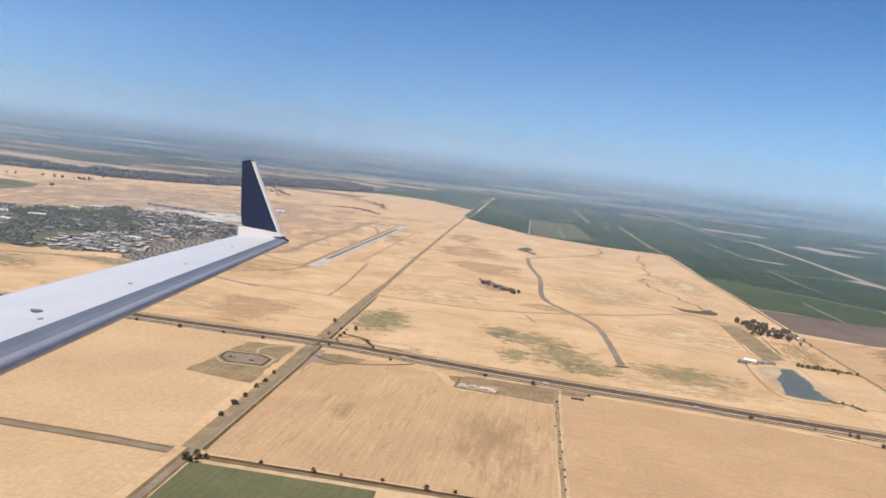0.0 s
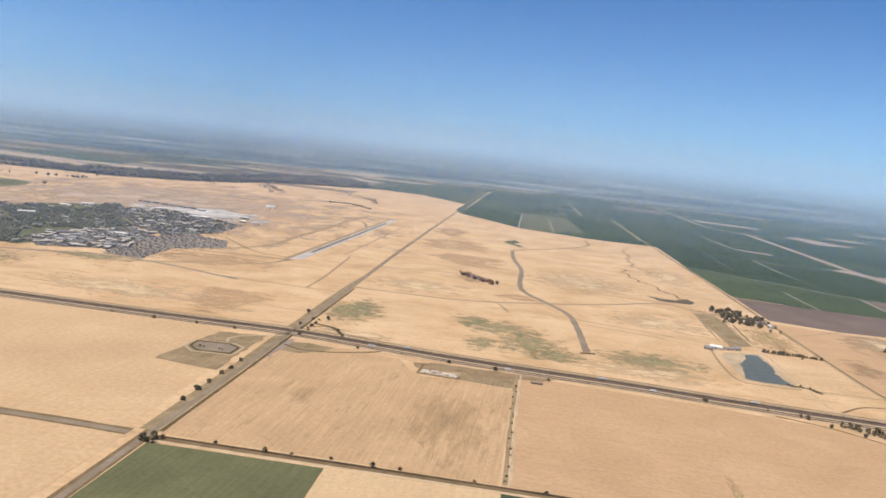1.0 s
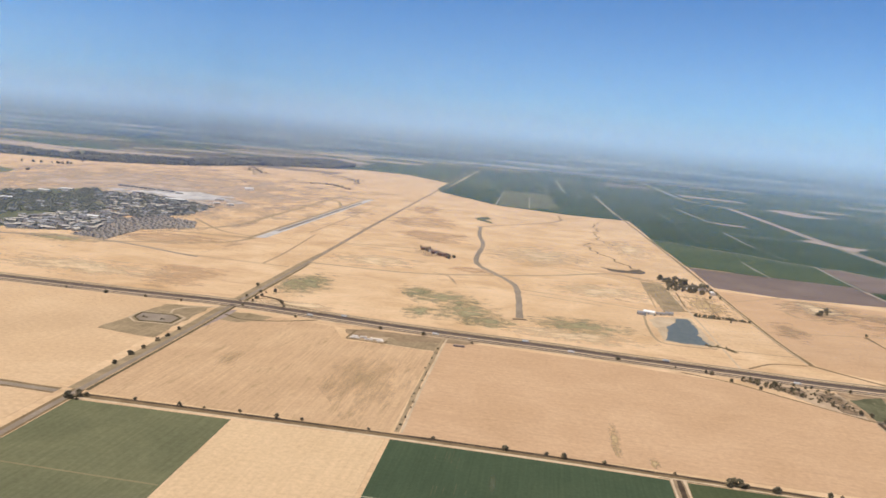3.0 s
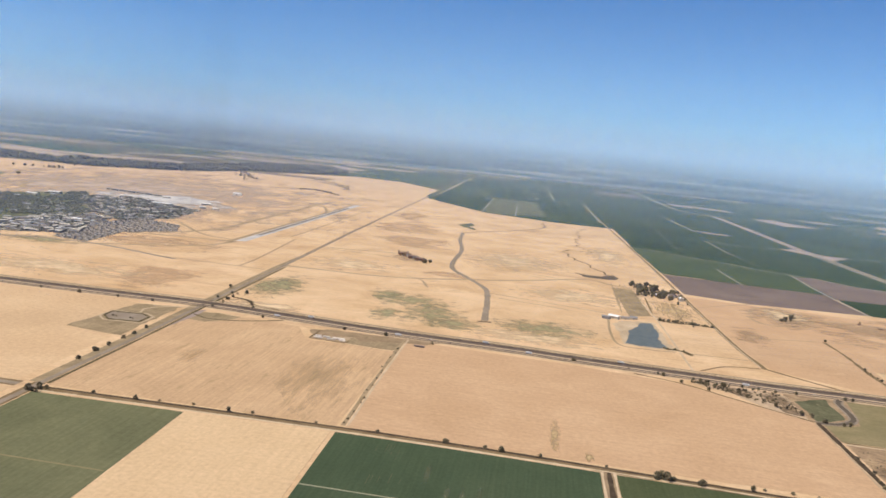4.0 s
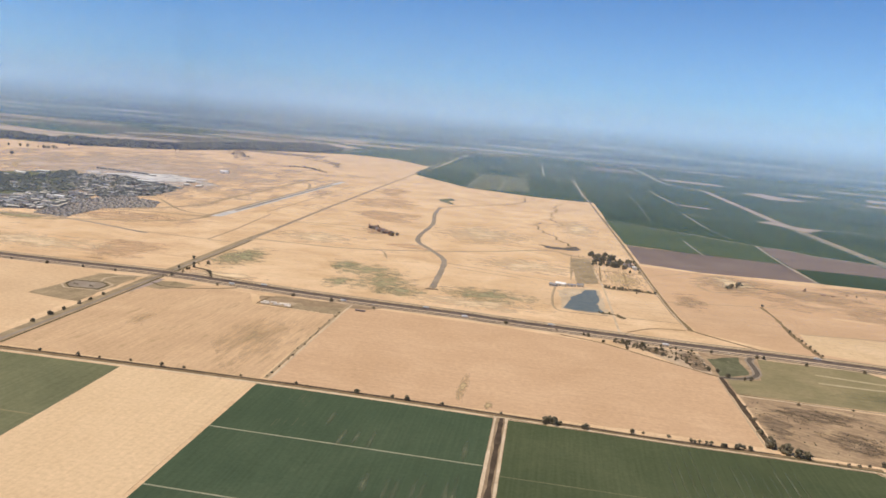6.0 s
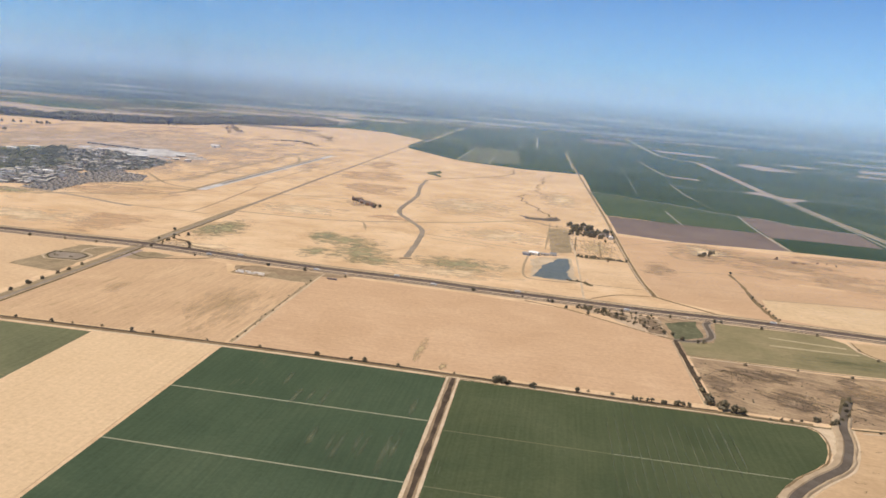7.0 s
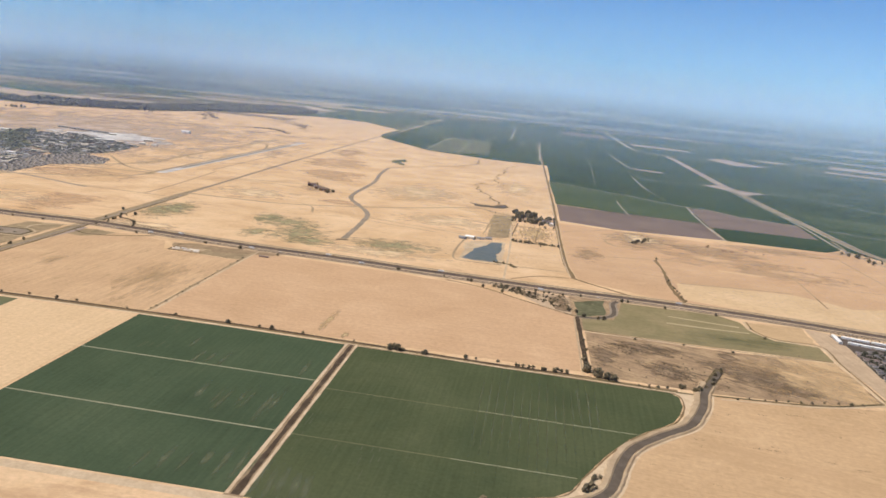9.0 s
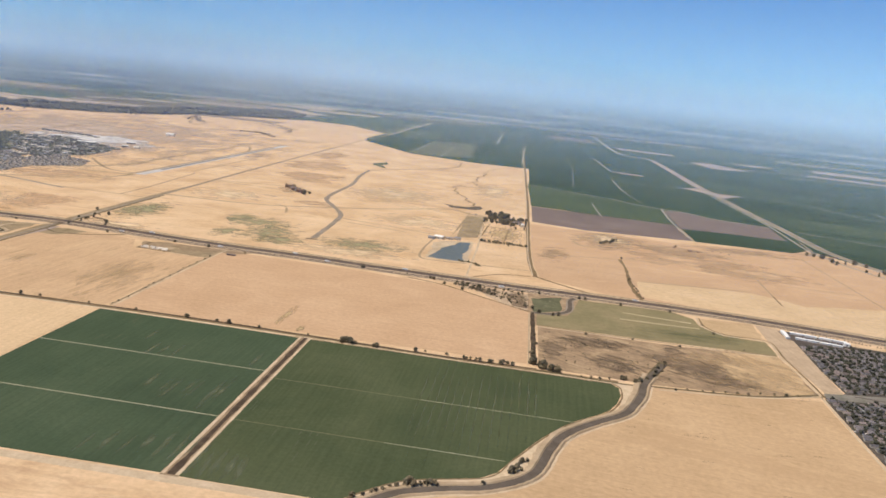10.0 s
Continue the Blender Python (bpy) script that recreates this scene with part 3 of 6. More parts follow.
for pts in ([(300, 612), (330, 610), (345, 575), (320, 588)], [(335, 612), (364, 610), (364, 575), (345, 565)], [(340, 580), (364, 572), (364, 545), (350, 556)]):
    patch(pts, BRUSHLAND, "dark brush over dry ground", 0.1)
slab("field", rough_edge([(523, 594), (576, 598), (573, 546), (541, 548), (525, 566)], 8, 1.2), GOLDLAND, 0.09, "dry scrubby corner beside the railway")
slab("field", [(578, 597), (603, 589), (599, 480), (598, 423), (584, 417), (577, 500), (576, 542)], STRIPGRASS, 0.12, "smooth tan grass strip beside the housing")
slab("field", [(374, 684), (367, 740), (363.5, 794), (361, 900), (358, 1046), (570, 1026), (770, 1075), (860, 960), (900, 560), (640, 612), (460, 640)], TAN, 0.06,
     "open tan rangeland beyond the railway")
slab("field", rough_edge([(478, 652), (484, 726), (560, 738), (611, 742), (660, 705), (755, 735), (880, 700), (900, 575), (640, 620)], 25, 3), PALER, 0.075, "paler grass along the railway")
GREENING = "patch of grass still partly green"
patch([(-165, 815), (-116, 868), (-112, 797), (-145, 742)], OLIVE, GREENING)
patch([(-42, 872), (2, 862), (10, 782), (-34, 774)], OLIVE, GREENING)
patch([(8, 815), (88, 800), (92, 688), (4, 684)], OLIVE, GREENING)
patch([(-20, 770), (20, 770), (20, 690), (-16, 690)], OLIVE, GREENING)
patch([(-40, 845), (66, 850), (72, 785), (-20, 760)], OLIVE, GREENING, 0.06)
patch([(40, 750), (104, 745), (104, 684), (40, 684)], OLIVE, GREENING, 0.06)
patch([(95, 775), (225, 790), (230, 700), (100, 700)], OLIVE, GREENING)
patch([(-170, 700), (-60, 720), (-70, 670), (-165, 680)], BLEACH, "bleached pale dry grass")
for (cx, cy, rx, ry), mt in (((-270, 770, 50, 70), SCORCH), ((-400, 1000, 90, 60), SCORCH), ((-110, 1500, 75, 130), SCORCH), ((-60, 1300, 80, 90), SCORCH),
                         ((-140, 1750, 40, 120), SCORCH), ((-380, 760, 120, 50), BLEACH), ((200, 950, 80, 60), BLEACH), ((120, 1200, 90, 120), BLEACH), ((-100, 1000, 70, 60), BLEACH),
                         ((280, 1400, 40, 150), BLEACH),
                         ((560, 900, 120, 60), SCORCH), ((640, 860, 90, 60), SCORCH), ((150, 700, 90, 30), BLEACH), ((30, 1000, 40, 30), SCORCH)):
    patch([(cx - rx, cy - ry), (cx + rx, cy - ry), (cx + rx, cy + ry), (cx - rx, cy + ry)], mt, "bleached pale dry grass" if mt is BLEACH else "scorched brownish dry grass", 0.09 if cx > 378 else 0.045)
for cx, cy, rx, ry in ((169, 435, 3.5, 36), (190, 407, 2.5, 10)):
    patch([(cx - rx, cy - ry), (cx + rx, cy - ry), (cx + rx, cy + ry), (cx - rx, cy + ry)], WEEDS, "greenish weeds in the stubble", 0.13)
for cx, cy, rx, ry in ((-800, 1640, 640, 800),):
    patch([(cx - rx, cy - ry), (cx + rx, cy - ry), (cx + rx, cy + ry), (cx - rx, cy + ry)], HAZED_GRASS, "dry grass round the airfield painted paler for haze", 0.03)
prng = random.Random(31)
lift = 0.16
for cx, cy, rx, ry, n in ((70, 377, 9, 9, 10), (75, 336, 12, 4, 7), (310, 256, 12, 8, 6), (250, 230, 26, 22, 10), (209, 245, 3, 28, 8)):
    for _ in range(n):
        x, y, h = cx + prng.gauss(0, rx * 0.5), cy + prng.gauss(0, ry * 0.5), prng.uniform(2.0, 7.0)
        x = round(x / 1.9) * 1.9
        lift = (lift + 0.0004) if lift < 0.2 else 0.16
        slab("bare_row", [(x, y - h), (x + prng.uniform(0.3, 0.8), y - h * 0.8), (x + 0.7, y + h * 0.7), (x + 0.15, y + h)], BARE_ROW, lift, "short pale gap in a crop row", "crop row")
for x0, y0, x1, y1 in ((177, 290, 180, 241), (166, 288, 167, 263), (162, 279, 163, 262), (154, 280, 153, 249), (149, 275, 148, 257), (136, 282, 138, 264), (112, 335, 111, 314), (120, 333, 120, 321), (129, 334, 129, 320), (182, 289, 183, 260), (182, 343, 184, 314), (99, 360, 98, 345), (203, 197, 207, 172), (209, 196, 213, 171), (213, 198, 218, 171), (220, 196, 225, 172), (226, 194, 230, 172), (145, 194, 146, 179), (154, 197, 156, 182), (165, 193, 165, 183), (173, 203, 175, 185), (182, 207, 184, 184), (190, 209, 192, 185), (195, 208, 198, 188)):
    lift = (lift + 0.0004) if lift < 0.2 else 0.16
    slab("bare_row", [(x0 - 2, y0 + 9), (x0 + 2, y0 + 9), (x1 + 2, y1 - 9), (x1 - 2, y1 - 9)], THIN_CROP, lift, "thin pale streak in the green crop", "crop row")
for i in range(15):
    x = 299 + 5.2 * i
    y = 234 if i < 9 else 240 + 10 * (i - 9)
    slab("crop_row", [(x - 0.9, y - 20), (x + 0.9, y - 20), (x + 0.9, 392), (x - 0.9, 392)], LEAN_CROP, 0.163 + 0.001 * i, "paler lean row in the green crop", "crop row")
for x, y0, y1 in ((360.5, 378, 306), (367, 374, 305), (372, 352, 305)):
    slab("bare_row", [(x - 0.9, y1 - 4), (x + 0.9, y1 - 4), (x + 0.6, y0), (x - 1.2, y0)], THIN_CROP, 0.185, "thin pale streak in the green crop", "crop row")
patch([(-40, 545), (-12, 566), (30, 566), (33, 450), (4, 408), (-30, 470)], WEEDY_GREEN, "greenish weeds spread through the stubble", 0.13)
patch([(-120, 490), (-112, 530), (-94, 515), (-98, 475)], WEEDY_GREEN, "greenish weeds spread through the stubble", 0.13)
slab("field", rough_edge([(-157, 639), (-143, 642), (-119, 637), (-124, 621), (-141, 606), (-157, 608)], 6, 0.8), KHAKI, 0.12, "khaki corner between the road and railway")
slab("bare_patch", rough_edge([(-156.5, 647), (-161, 646), (-161.5, 610), (-160.5, 566), (-159, 590), (-156.5, 615)], 5, 0.6), FALLOW_PALE, 0.16, "pinkish bare soil bank beside the road", "ground")
patch([(-178, 815), (-145, 872), (-110, 885), (-98, 742), (-122, 715), (-148, 724)], OLIVE, "weedy greenish ground by the crossing", 0.1)
strip("track", [(-160, 700), (-140, 712), (-126, 693), (-100, 684), (-83, 676)], 2.2, GULLY, 0.15, "brown weedy edge beside the crossing", "track", wobble=0.4)
slab("field", rough_edge([(-49, 628), (-7, 633), (36, 633), (76, 638), (60, 622), (37, 617), (1, 606), (-5, 618), (-40, 606)], 7, 1.4), BED, 0.115, "trodden brown ground beside the railway")
patch([(290, 870), (356, 860), (356, 1000), (290, 1000)], WEEDS, "worn paddock grass", 0.06)
patch([(255, 870), (296, 870), (296, 1080), (255, 1085)], WEEDS, "worn farmyard grass", 0.06)
patch([(425, 515), (462, 540), (515, 556), (569, 540), (573, 503), (482, 502)], MEADOW, "greener strip of the meadow", 0.12)
for pts in ([(452, 581), (480, 577), (514, 573)], [(447, 557), (485, 556), (519, 557)]):
    strip("track", pts, 2.6, MOWN, 0.23, "pale mown strip in the meadow", "grass", False, 0.4)
for pts in ([(378, 492), (405, 488), (445, 482), (452, 462), (420, 452), (384, 458)], [(402, 446), (430, 446), (458, 432), (456, 402), (424, 404), (404, 425)], [(452, 470), (490, 462), (486, 430), (456, 440)], [(372, 470), (392, 470), (396, 420), (374, 412)], [(460, 468), (512, 470), (530, 412), (472, 400)], [(490, 440), (530, 440), (545, 405), (500, 398)]):
    patch(pts, BRUSHLAND, "dark dense brush over dry ground", 0.1)
slab("field", rough_edge([(523, 495), (572, 499), (576, 415), (556, 406), (541, 412), (537, 445), (529, 472)], 7, 2.2), GOLDLAND, 0.095, "golden dry grass at the scrubland end")
for pts in ([(500, 424), (520, 430), (536, 424), (532, 408), (506, 404)], [(470, 492), (492, 496), (494, 470), (474, 464)]):
    patch(pts, BRUSHLAND, "dark dense brush over dry ground", 0.13)
patch([(470, 500), (590, 505), (590, 405), (520, 385), (480, 430)], GOLDSCRUB, "golden dry grass at the scrubland edge", 0.1)
# fallow and crop land to the north-east
slab("field", [(360, 1072), (444, 1048), (603, 1064), (598, 1218), (478, 1230), (357, 1246)], FALLOW, 0.12, "bare purplish-brown fallow field")
slab("field", [(606, 1182), (609, 1400), (644, 1406), (690, 1352), (786, 1322), (776, 1180), (682, 1186)], FALLOW, 0.13, "bare purplish-brown fallow field")
slab("field", [(608, 1062), (606, 1178), (682, 1182), (776, 1177), (781, 1095), (750, 1060)], CROP_FAR, 0.14, "dark green crop field beside the highway bend")
slab("field", [(357, 1251), (478, 1235), (598, 1223), (602, 1412), (560, 1438), (512, 1492), (443, 1525), (344, 1583)], CROP_LIGHT, 0.12, "mid-green crop field")
slab("field", [(345, 1594), (443, 1537), (512, 1504), (560, 1452), (608, 1428), (644, 1416), (690, 1366), (786, 1332), (786, 1880), (700, 1850), (545, 1910), (348, 1960)], CROP_FAR, 0.13, "large dark green crop field")
slab("field", [(345, 1975), (548, 1920), (700, 1865), (765, 1940), (745, 2780), (640, 3050), (315, 3100)], CROP_FAR, 0.12, "large dark green crop field")
slab("field", [(-170, 2310), (5, 2055), (-5, 2650), (320, 2820), (310, 3300), (-186, 3700)], CROP_FAR, 0.11, "large dark green orchard field")
slab("field", [(-203, 2765), (-201, 2440), (-178, 2325), (-185, 3000), (-190, 3700), (-192, 4500), (-203, 4500)], CROP_FAR, 0.1, "dark green crop beside the far road")
slab("field", [(11, 2046), (174, 2112), (145, 2660), (-4, 2650)], PARK, 0.18, "lighter green crop field with a pale edge")
slab("field", [(104, 2018), (183, 1975), (325, 1975), (318, 2810), (0, 2640), (95, 2500)], CROP_FAR, 0.13, "dark green crop field")
slab("field", [(812, 1880), (830, 1270), (850, 1000), (1500, 820), (2200, 900), (2200, 1700), (1300, 1750)], CROP_FAR, 0.12, "dark green crop field beyond the highway")
slab("field", [(795, 2290), (803, 1925), (1300, 1780), (2200, 1730), (2200, 2500), (1200, 2350)], CROP_FAR, 0.13, "dark green crop field beyond the highway")
slab("far_plain", [(-4800, 1150), (-3200, 1150), (-1520, 2140), (-1200, 2200), (-940, 2480), (-890, 2690), (-713, 2905), (-570, 3050), (-387, 3012), (-205, 2760), (-205, 4800), (-4800, 4800)], CROP_DIM, 0.03, "hazy distant farmland", "field")
WOODLAND = [(-1960, 2060), (-1512, 2130), (-1388, 2205), (-1198, 2185), (-1074, 2285), (-939, 2475), (-890, 2690), (-780, 2840), (-674, 2925), (-640, 3180), (-700, 3420), (-860, 3560), (-1000, 3330), (-1050, 2960),
            (-1120, 2640), (-1250, 2555), (-1380, 2490), (-1420, 2370), (-1660, 2440), (-2000, 2480)]
slab("field", rough_edge(WOODLAND, 30, 10), DITCH, 0.08, "dark ground under the riverside woods")
for pts, mt, lab in (([(-1440, 2560), (-1356, 2655), (-1243, 2640), (-1121, 2664), (-1191, 2850), (-1332, 2820), (-1438, 2735)], FARGOLD, "pale golden field between woods"),
                     ([(-1540, 3030), (-1433, 3200), (-1268, 3300), (-1250, 3400), (-1440, 3330), (-1560, 3120)], FARGOLD, "pale golden field between woods"),
                     ([(-2050, 2640), (-1660, 2545), (-1441, 2450), (-1480, 2600), (-1690, 2680), (-2030, 2800)], FARGOLD, "pale golden field between woods"),
                     ([(-2150, 2950), (-1640, 2740), (-1480, 2800), (-1560, 3000), (-2000, 3250)], CROP_LIGHT, "hazy green field beyond the woods"),
                     ([(-1420, 2870), (-1180, 2880), (-1090, 3150), (-1240, 3260), (-1420, 3120)], DITCH, "dark wooded land beside the river"),
                     ([(-1000, 3350), (-880, 3580), (-700, 3480), (-650, 3600), (-850, 3830), (-1080, 3600)], FARGOLD, "pale dry field beyond the woods"),
                     ([(-650, 3060), (-480, 3100), (-340, 3060), (-230, 3000), (-230, 3640), (-560, 3880), (-640, 3600)], CROP_LIGHT, "green field beyond the grassland"),
                     ([(-640, 3230), (-600, 3440), (-615, 3650), (-590, 3655), (-575, 3440), (-615, 3225)], FARPALE, "pale dirt track round a green field"),
                     ([(-940, 4240), (-720, 4500), (-480, 4330), (-470, 4400), (-720, 4640), (-950, 4350)], FARGOLD, "pale dry field in the haze"),
                     ([(-2500, 4700), (-1950, 4640), (-1700, 4300), (-1960, 4130), (-2240, 4040), (-2600, 4300)], DITCH, "far dark woods in the haze"),
                     ([(-1900, 3500), (-1500, 3500), (-1350, 3700), (-1800, 3800)], CROP_LIGHT, "hazy green field beyond the woods"),
                     ([(-2900, 3100), (-2200, 2900), (-2150, 3050), (-2850, 3330)], FARGOLD, "pale golden field in the haze")):
    slab("field", rough_edge(pts, 50, 8), mt, 0.10, lab)
slab("far_plain", [(-178, 2325), (10, 2050), (183, 1970), (340, 1968), (355, 1262), (600, 1185), (780, 1110), (900, 900), (1400, 450), (4800, 300), (4800, 4800), (-178, 4800)], CROP_FAR, 0.03,
     "hazy distant green farmland", "field")
for pts in ([(850, 1350), (1100, 1330), (1090, 1480), (836, 1500)], [(1160, 1300), (1500, 1290), (1480, 1420), (1145, 1450)], [(-165, 2700), (-20, 2640), (-30, 3100), (-175, 3200)], [(1550, 1100), (2100, 1150), (2080, 1330), (1540, 1230)]):
    slab("field", pts, CROP_LIGHT, 0.17, "lighter green parcel among dark crops")
# patchwork of far fields
far_mats = (CROP_FAR, CROP_DIM, CROP_LIGHT, CROP_FAR, FALLOW, CROP_FAR, CROP_LIGHT, CROP_DIM, CROP_FAR, CROP_LIGHT, CROP_FAR, CROP_FAR)
rnd = random.Random(5)


def far_edge(x):
    """Where the grassland ends and the farmed distance begins."""
    if x > 2000:
        return 400
    if x > 810:
        return 2350
    if x > -450:
        return 2440 if x > -205 else 3060
    return (3060 if x > -900 else 2620) if x > -2050 else max(1250, 2500 + (x + 450) * 0.48)


y = 400.0
while y < 4900:
    dy = rnd.uniform(70, 190)
    x = -4300.0
    while x < 4300:
        dx = rnd.uniform(260, 1000)
        if y > far_edge(x + dx / 2) and (y > 3300 or x + dx < -200 or x > 640) and not (x < 2000 < x + dx and y < 2300):
            m = rnd.choice(far_mats if x > -400 else (CROP_FAR, BROWN, CROP_LIGHT, CROP_DIM, CROP_LIGHT, DITCH, FARGOLD, CROP_DIM, CROP_FAR, FARPALE, BROWN, FARGOLD))
            x1 = min(x + dx, -205) if y <= 3750 and x < -200 else x + dx
            slab("field", [(x + 5, y + 3), (x1 - 5, y + 3), (x1 - 5, y + dy - 3), (x + 5, y + dy - 3)], m, 0.06, "distant farm field in the haze")
        x += dx
    y += dy

# ---- roads, railway, tracks ----
MAIN = [(-160, -300), (-165, 406), (-166, 560), (-168, 660), (-172, 920), (-180, 1332), (-187, 2000), (-189, 2400), (-194, 3900)]
strip("ditch", [(x + 4.6, y) for x, y in MAIN[1:5]], 2.4, DITCH, 0.17, "weedy roadside ditch", "ditch", wobble=0.25)
strip("road_verge", [(x - 1.2, y) for x, y in MAIN[4:8]], 5.6, BED, 0.14, "worn verge of the straight country road", "verge", False)
strip("road_verge", [(x - 3.0, y) for x, y in MAIN[1:5]], 11, KHAKI, 0.14, "worn verge of the straight country road", "verge", False)
strip("road_verge", [(x - 0.5, y) for x, y in MAIN[:2]], 8, GULLY, 0.145, "dark weedy verge of the country road", "verge", wobble=0.1)
strip("road_verge", [(-900, 402.5), (-300, 401.5), (-176, 399.5)], 9.5, GULLY, 0.14, "dark weedy verge of a narrow road", "verge", wobble=0.12)
slab("road_verge", [(-180.5, 918), (-169.8, 918), (-171.8, 1040), (-177.6, 1040)], KHAKI, 0.146, "worn verge of the straight country road", "verge")
strip("road", MAIN[:7], 4.0, OLDROAD, 0.2, "straight bleached asphalt country road", "road", False)
strip("road", MAIN[6:], 1.7, FARTRACK, 0.2, "straight bleached asphalt country road", "road", False)
strip("road", [(-900, 402), (-300, 401), (-176, 399)], 5, OLDROAD, 0.17, "narrow grey country road between fields")
strip("road_verge", [(x, y + 6) for x, y in RAIL], 34, STRIPGRASS, 0.13, "dry tan verge along the railway", "verge")
bank = tagged(new("railway_embankment", mesh_of("railway_embankment", sweep_bm([(x, y + 6.8) for x, y in RAIL],
              [(-4.4, 0.0), (-2.6, 1.0), (2.6, 1.0), (4.4, 0.0)]), BALLAST)), "low dark ballast railway embankment", "railway", kind="structure")
for off in (-1.3, -0.7, 0.7, 1.3):
    part("rail", sweep_bm([(x, y + 6.8 + off) for x, y in RAIL], [(-0.07, 1.0), (-0.07, 1.16), (0.07, 1.16), (0.07, 1.0)]), BALLAST, bank, "rusty steel rail")
for off, w, mt, nm, lb in ((20.6, 1.3, DITCH, "ditch", "dark weedy ditch beside the highway"), (18.2, 1.8, DIRT, "track", "pale service track beside the highway"), (15.6, 1.2, GULLY, "ditch", "brown weedy strip beside the highway"),
                           (0.9, 1.6, DIRT, "track", "pale gravel path along the railway"), (-5.0, 1.3, DIRT, "track", "pale service track beside the highway"), (-7.4, 1.9, TRENCH, "ditch", "dark weedy fence line along the railway")):
    strip(nm, [(x, y + off) for x, y in RAIL], w, mt, 0.2, lb, nm, wobble=0.3)
for off in (14.3, -0.5):
    strip("road_shoulder", [(x, y + off) for x, y in RAIL], 0.7, PALER, 0.21, "pale gravel shoulder of the highway", "shoulder", wobble=0.25)
for off, w in ((12.2, 3.2), (-2.6, 3.2)):
    strip("road", [(x, y + off) for x, y in RAIL], w, ASPHALT, 0.22, "dark asphalt carriageway beside the railway")
strip("road_verge", [(-160, 396.5), (36, 397.5), (135, 395), (232, 390), (305, 386), (430, 382)], 7.5, GULLY, 0.15, "brown weedy verge of the farm road", "verge", wobble=0.12)
strip("ditch", [(-160, 399), (36, 400), (135, 397.5), (232, 392), (305, 388), (372, 388)], 2.4, TRENCH, 0.19, "dark weedy ditch along the farm road", "ditch", wobble=0.4)
strip("road", [(-160, 392.5), (36, 394), (135, 391.5), (232, 387.5), (305, 383.5), (372, 382), (428, 379.5)], 1.6, SAND, 0.2, "pale dirt farm road beside the crops", wobble=0.2)
strip("track", [(37.5, 404), (37, 500), (38, 632)], 2.2, TRACK, 0.17, "weedy field boundary track", "track", wobble=0.3)
strip("track", [(40.5, 404), (40, 500), (41, 632)], 1.4, DIRT, 0.15, "pale wheel track beside a field boundary", "track", wobble=0.2)
# track and ditch between the green fields
strip("road_verge", [(199.8, 388), (198.8, 165)], 9.0, BED, 0.15, "brown weedy banks of a field ditch", "verge", False)
for x, w, m, nm, lb in ((196.2, 1.5, SAND, "track", "pale dirt track along a field ditch"), (203.5, 1.5, SAND, "track", "pale dirt track along a field ditch"),
                        (200.2, 3.0, TRENCH, "ditch", "dark weedy ditch between green fields")):
    strip(nm, [(x - i / 22, 388 - 10 * i) for i in range(23)], w, m, 0.2 if m is SAND else 0.19, lb, nm, False, 0.35)
for a, b, yy, w, mt in ((36, 195, 316, 1.1, CROP_TRACK), (36, 195, 240, 1.1, CROP_TRACK), (-160, -60, 300, 0.9, HAY), (204, 300, 303, 0.7, CROP_DULL), (300, 400, 301.3, 0.6, CROP_TRACK), (204, 290, 236, 0.7, CROP_DULL), (290, 356, 234.4, 0.6, CROP_TRACK)):
    strip("track", [(a, yy), (b, yy - 0.018 * (b - a))], w, mt, 0.19, "pale thin track across a crop field", "track", False)
strip("track", [(-160, 165), (36, 164.5), (195, 163.5), (262, 162.5), (281, 162)], 6, DIRT, 0.2, "pale dirt track along the crop edge", "track")
# canal with raised banks
CANAL = [(469, 436), (456, 406), (448, 384), (443.5, 362), (435.5, 339), (427, 322), (407, 301), (389, 278), (380.5, 256), (376, 237), (371.5, 223), (362, 211), (346, 199.5), (330, 194), (310, 185), (298, 174.5), (284, 155), (262, 120)]
can = tagged(new("canal_bed", mesh_of("canal_bed", sweep_bm(CANAL[1:], [(-7.0, 0.1), (-5.9, 1.1), (-3.2, 1.2), (-2.4, 0.4), (2.4, 0.4), (3.1, 1.0), (4.0, 1.0), (4.9, 0.1)], wobble=0.1),
             BANK)), "irrigation canal with pale dirt banks", "canal", kind="structure")
slab("bare_patch", rough_edge([(427, 380), (431, 372), (431, 356), (427, 340), (421, 326), (412, 315.5), (399, 302.5), (389, 289), (380, 274), (373, 261), (366, 246), (360, 234), (354, 220), (345, 209.5), (326, 202.5), (310, 196.5), (302, 190.5), (293, 181.5), (285, 171), (289, 169), (298, 179), (308, 188), (329, 198), (346, 203), (360, 214), (368, 226), (373, 240), (378, 258), (386, 279), (404, 304), (423, 325), (431, 341), (439, 363), (444, 383)], 8, 0.5), SAND, 0.16, "pale sandy ground along the canal bank", "ground")
strip("ditch", [(425, 379.5), (430, 372), (430, 356), (426, 340.5), (420, 326.5), (411.5, 316), (398.5, 303), (388.5, 290), (379.5, 275), (372.5, 262), (365.5, 247), (359.5, 235), (353.5, 219), (344.5, 210), (325, 203), (309.5, 196.8), (301.5, 190.8), (292.5, 181.8), (284, 171)], 0.9, GULLY, 0.22, "dark weedy line at the crop edge", "ditch", wobble=0.4)
east = [Vector(b) - Vector(a) for a, b in zip(CANAL[2:], CANAL[3:])]
strip("track", [(p[0] - d.y / d.length * 5.6, p[1] + d.x / d.length * 5.6) for p, d in zip(CANAL[2:], east)], 1.2, SAND, 0.2, "pale sandy track along the canal", "track", wobble=0.25)
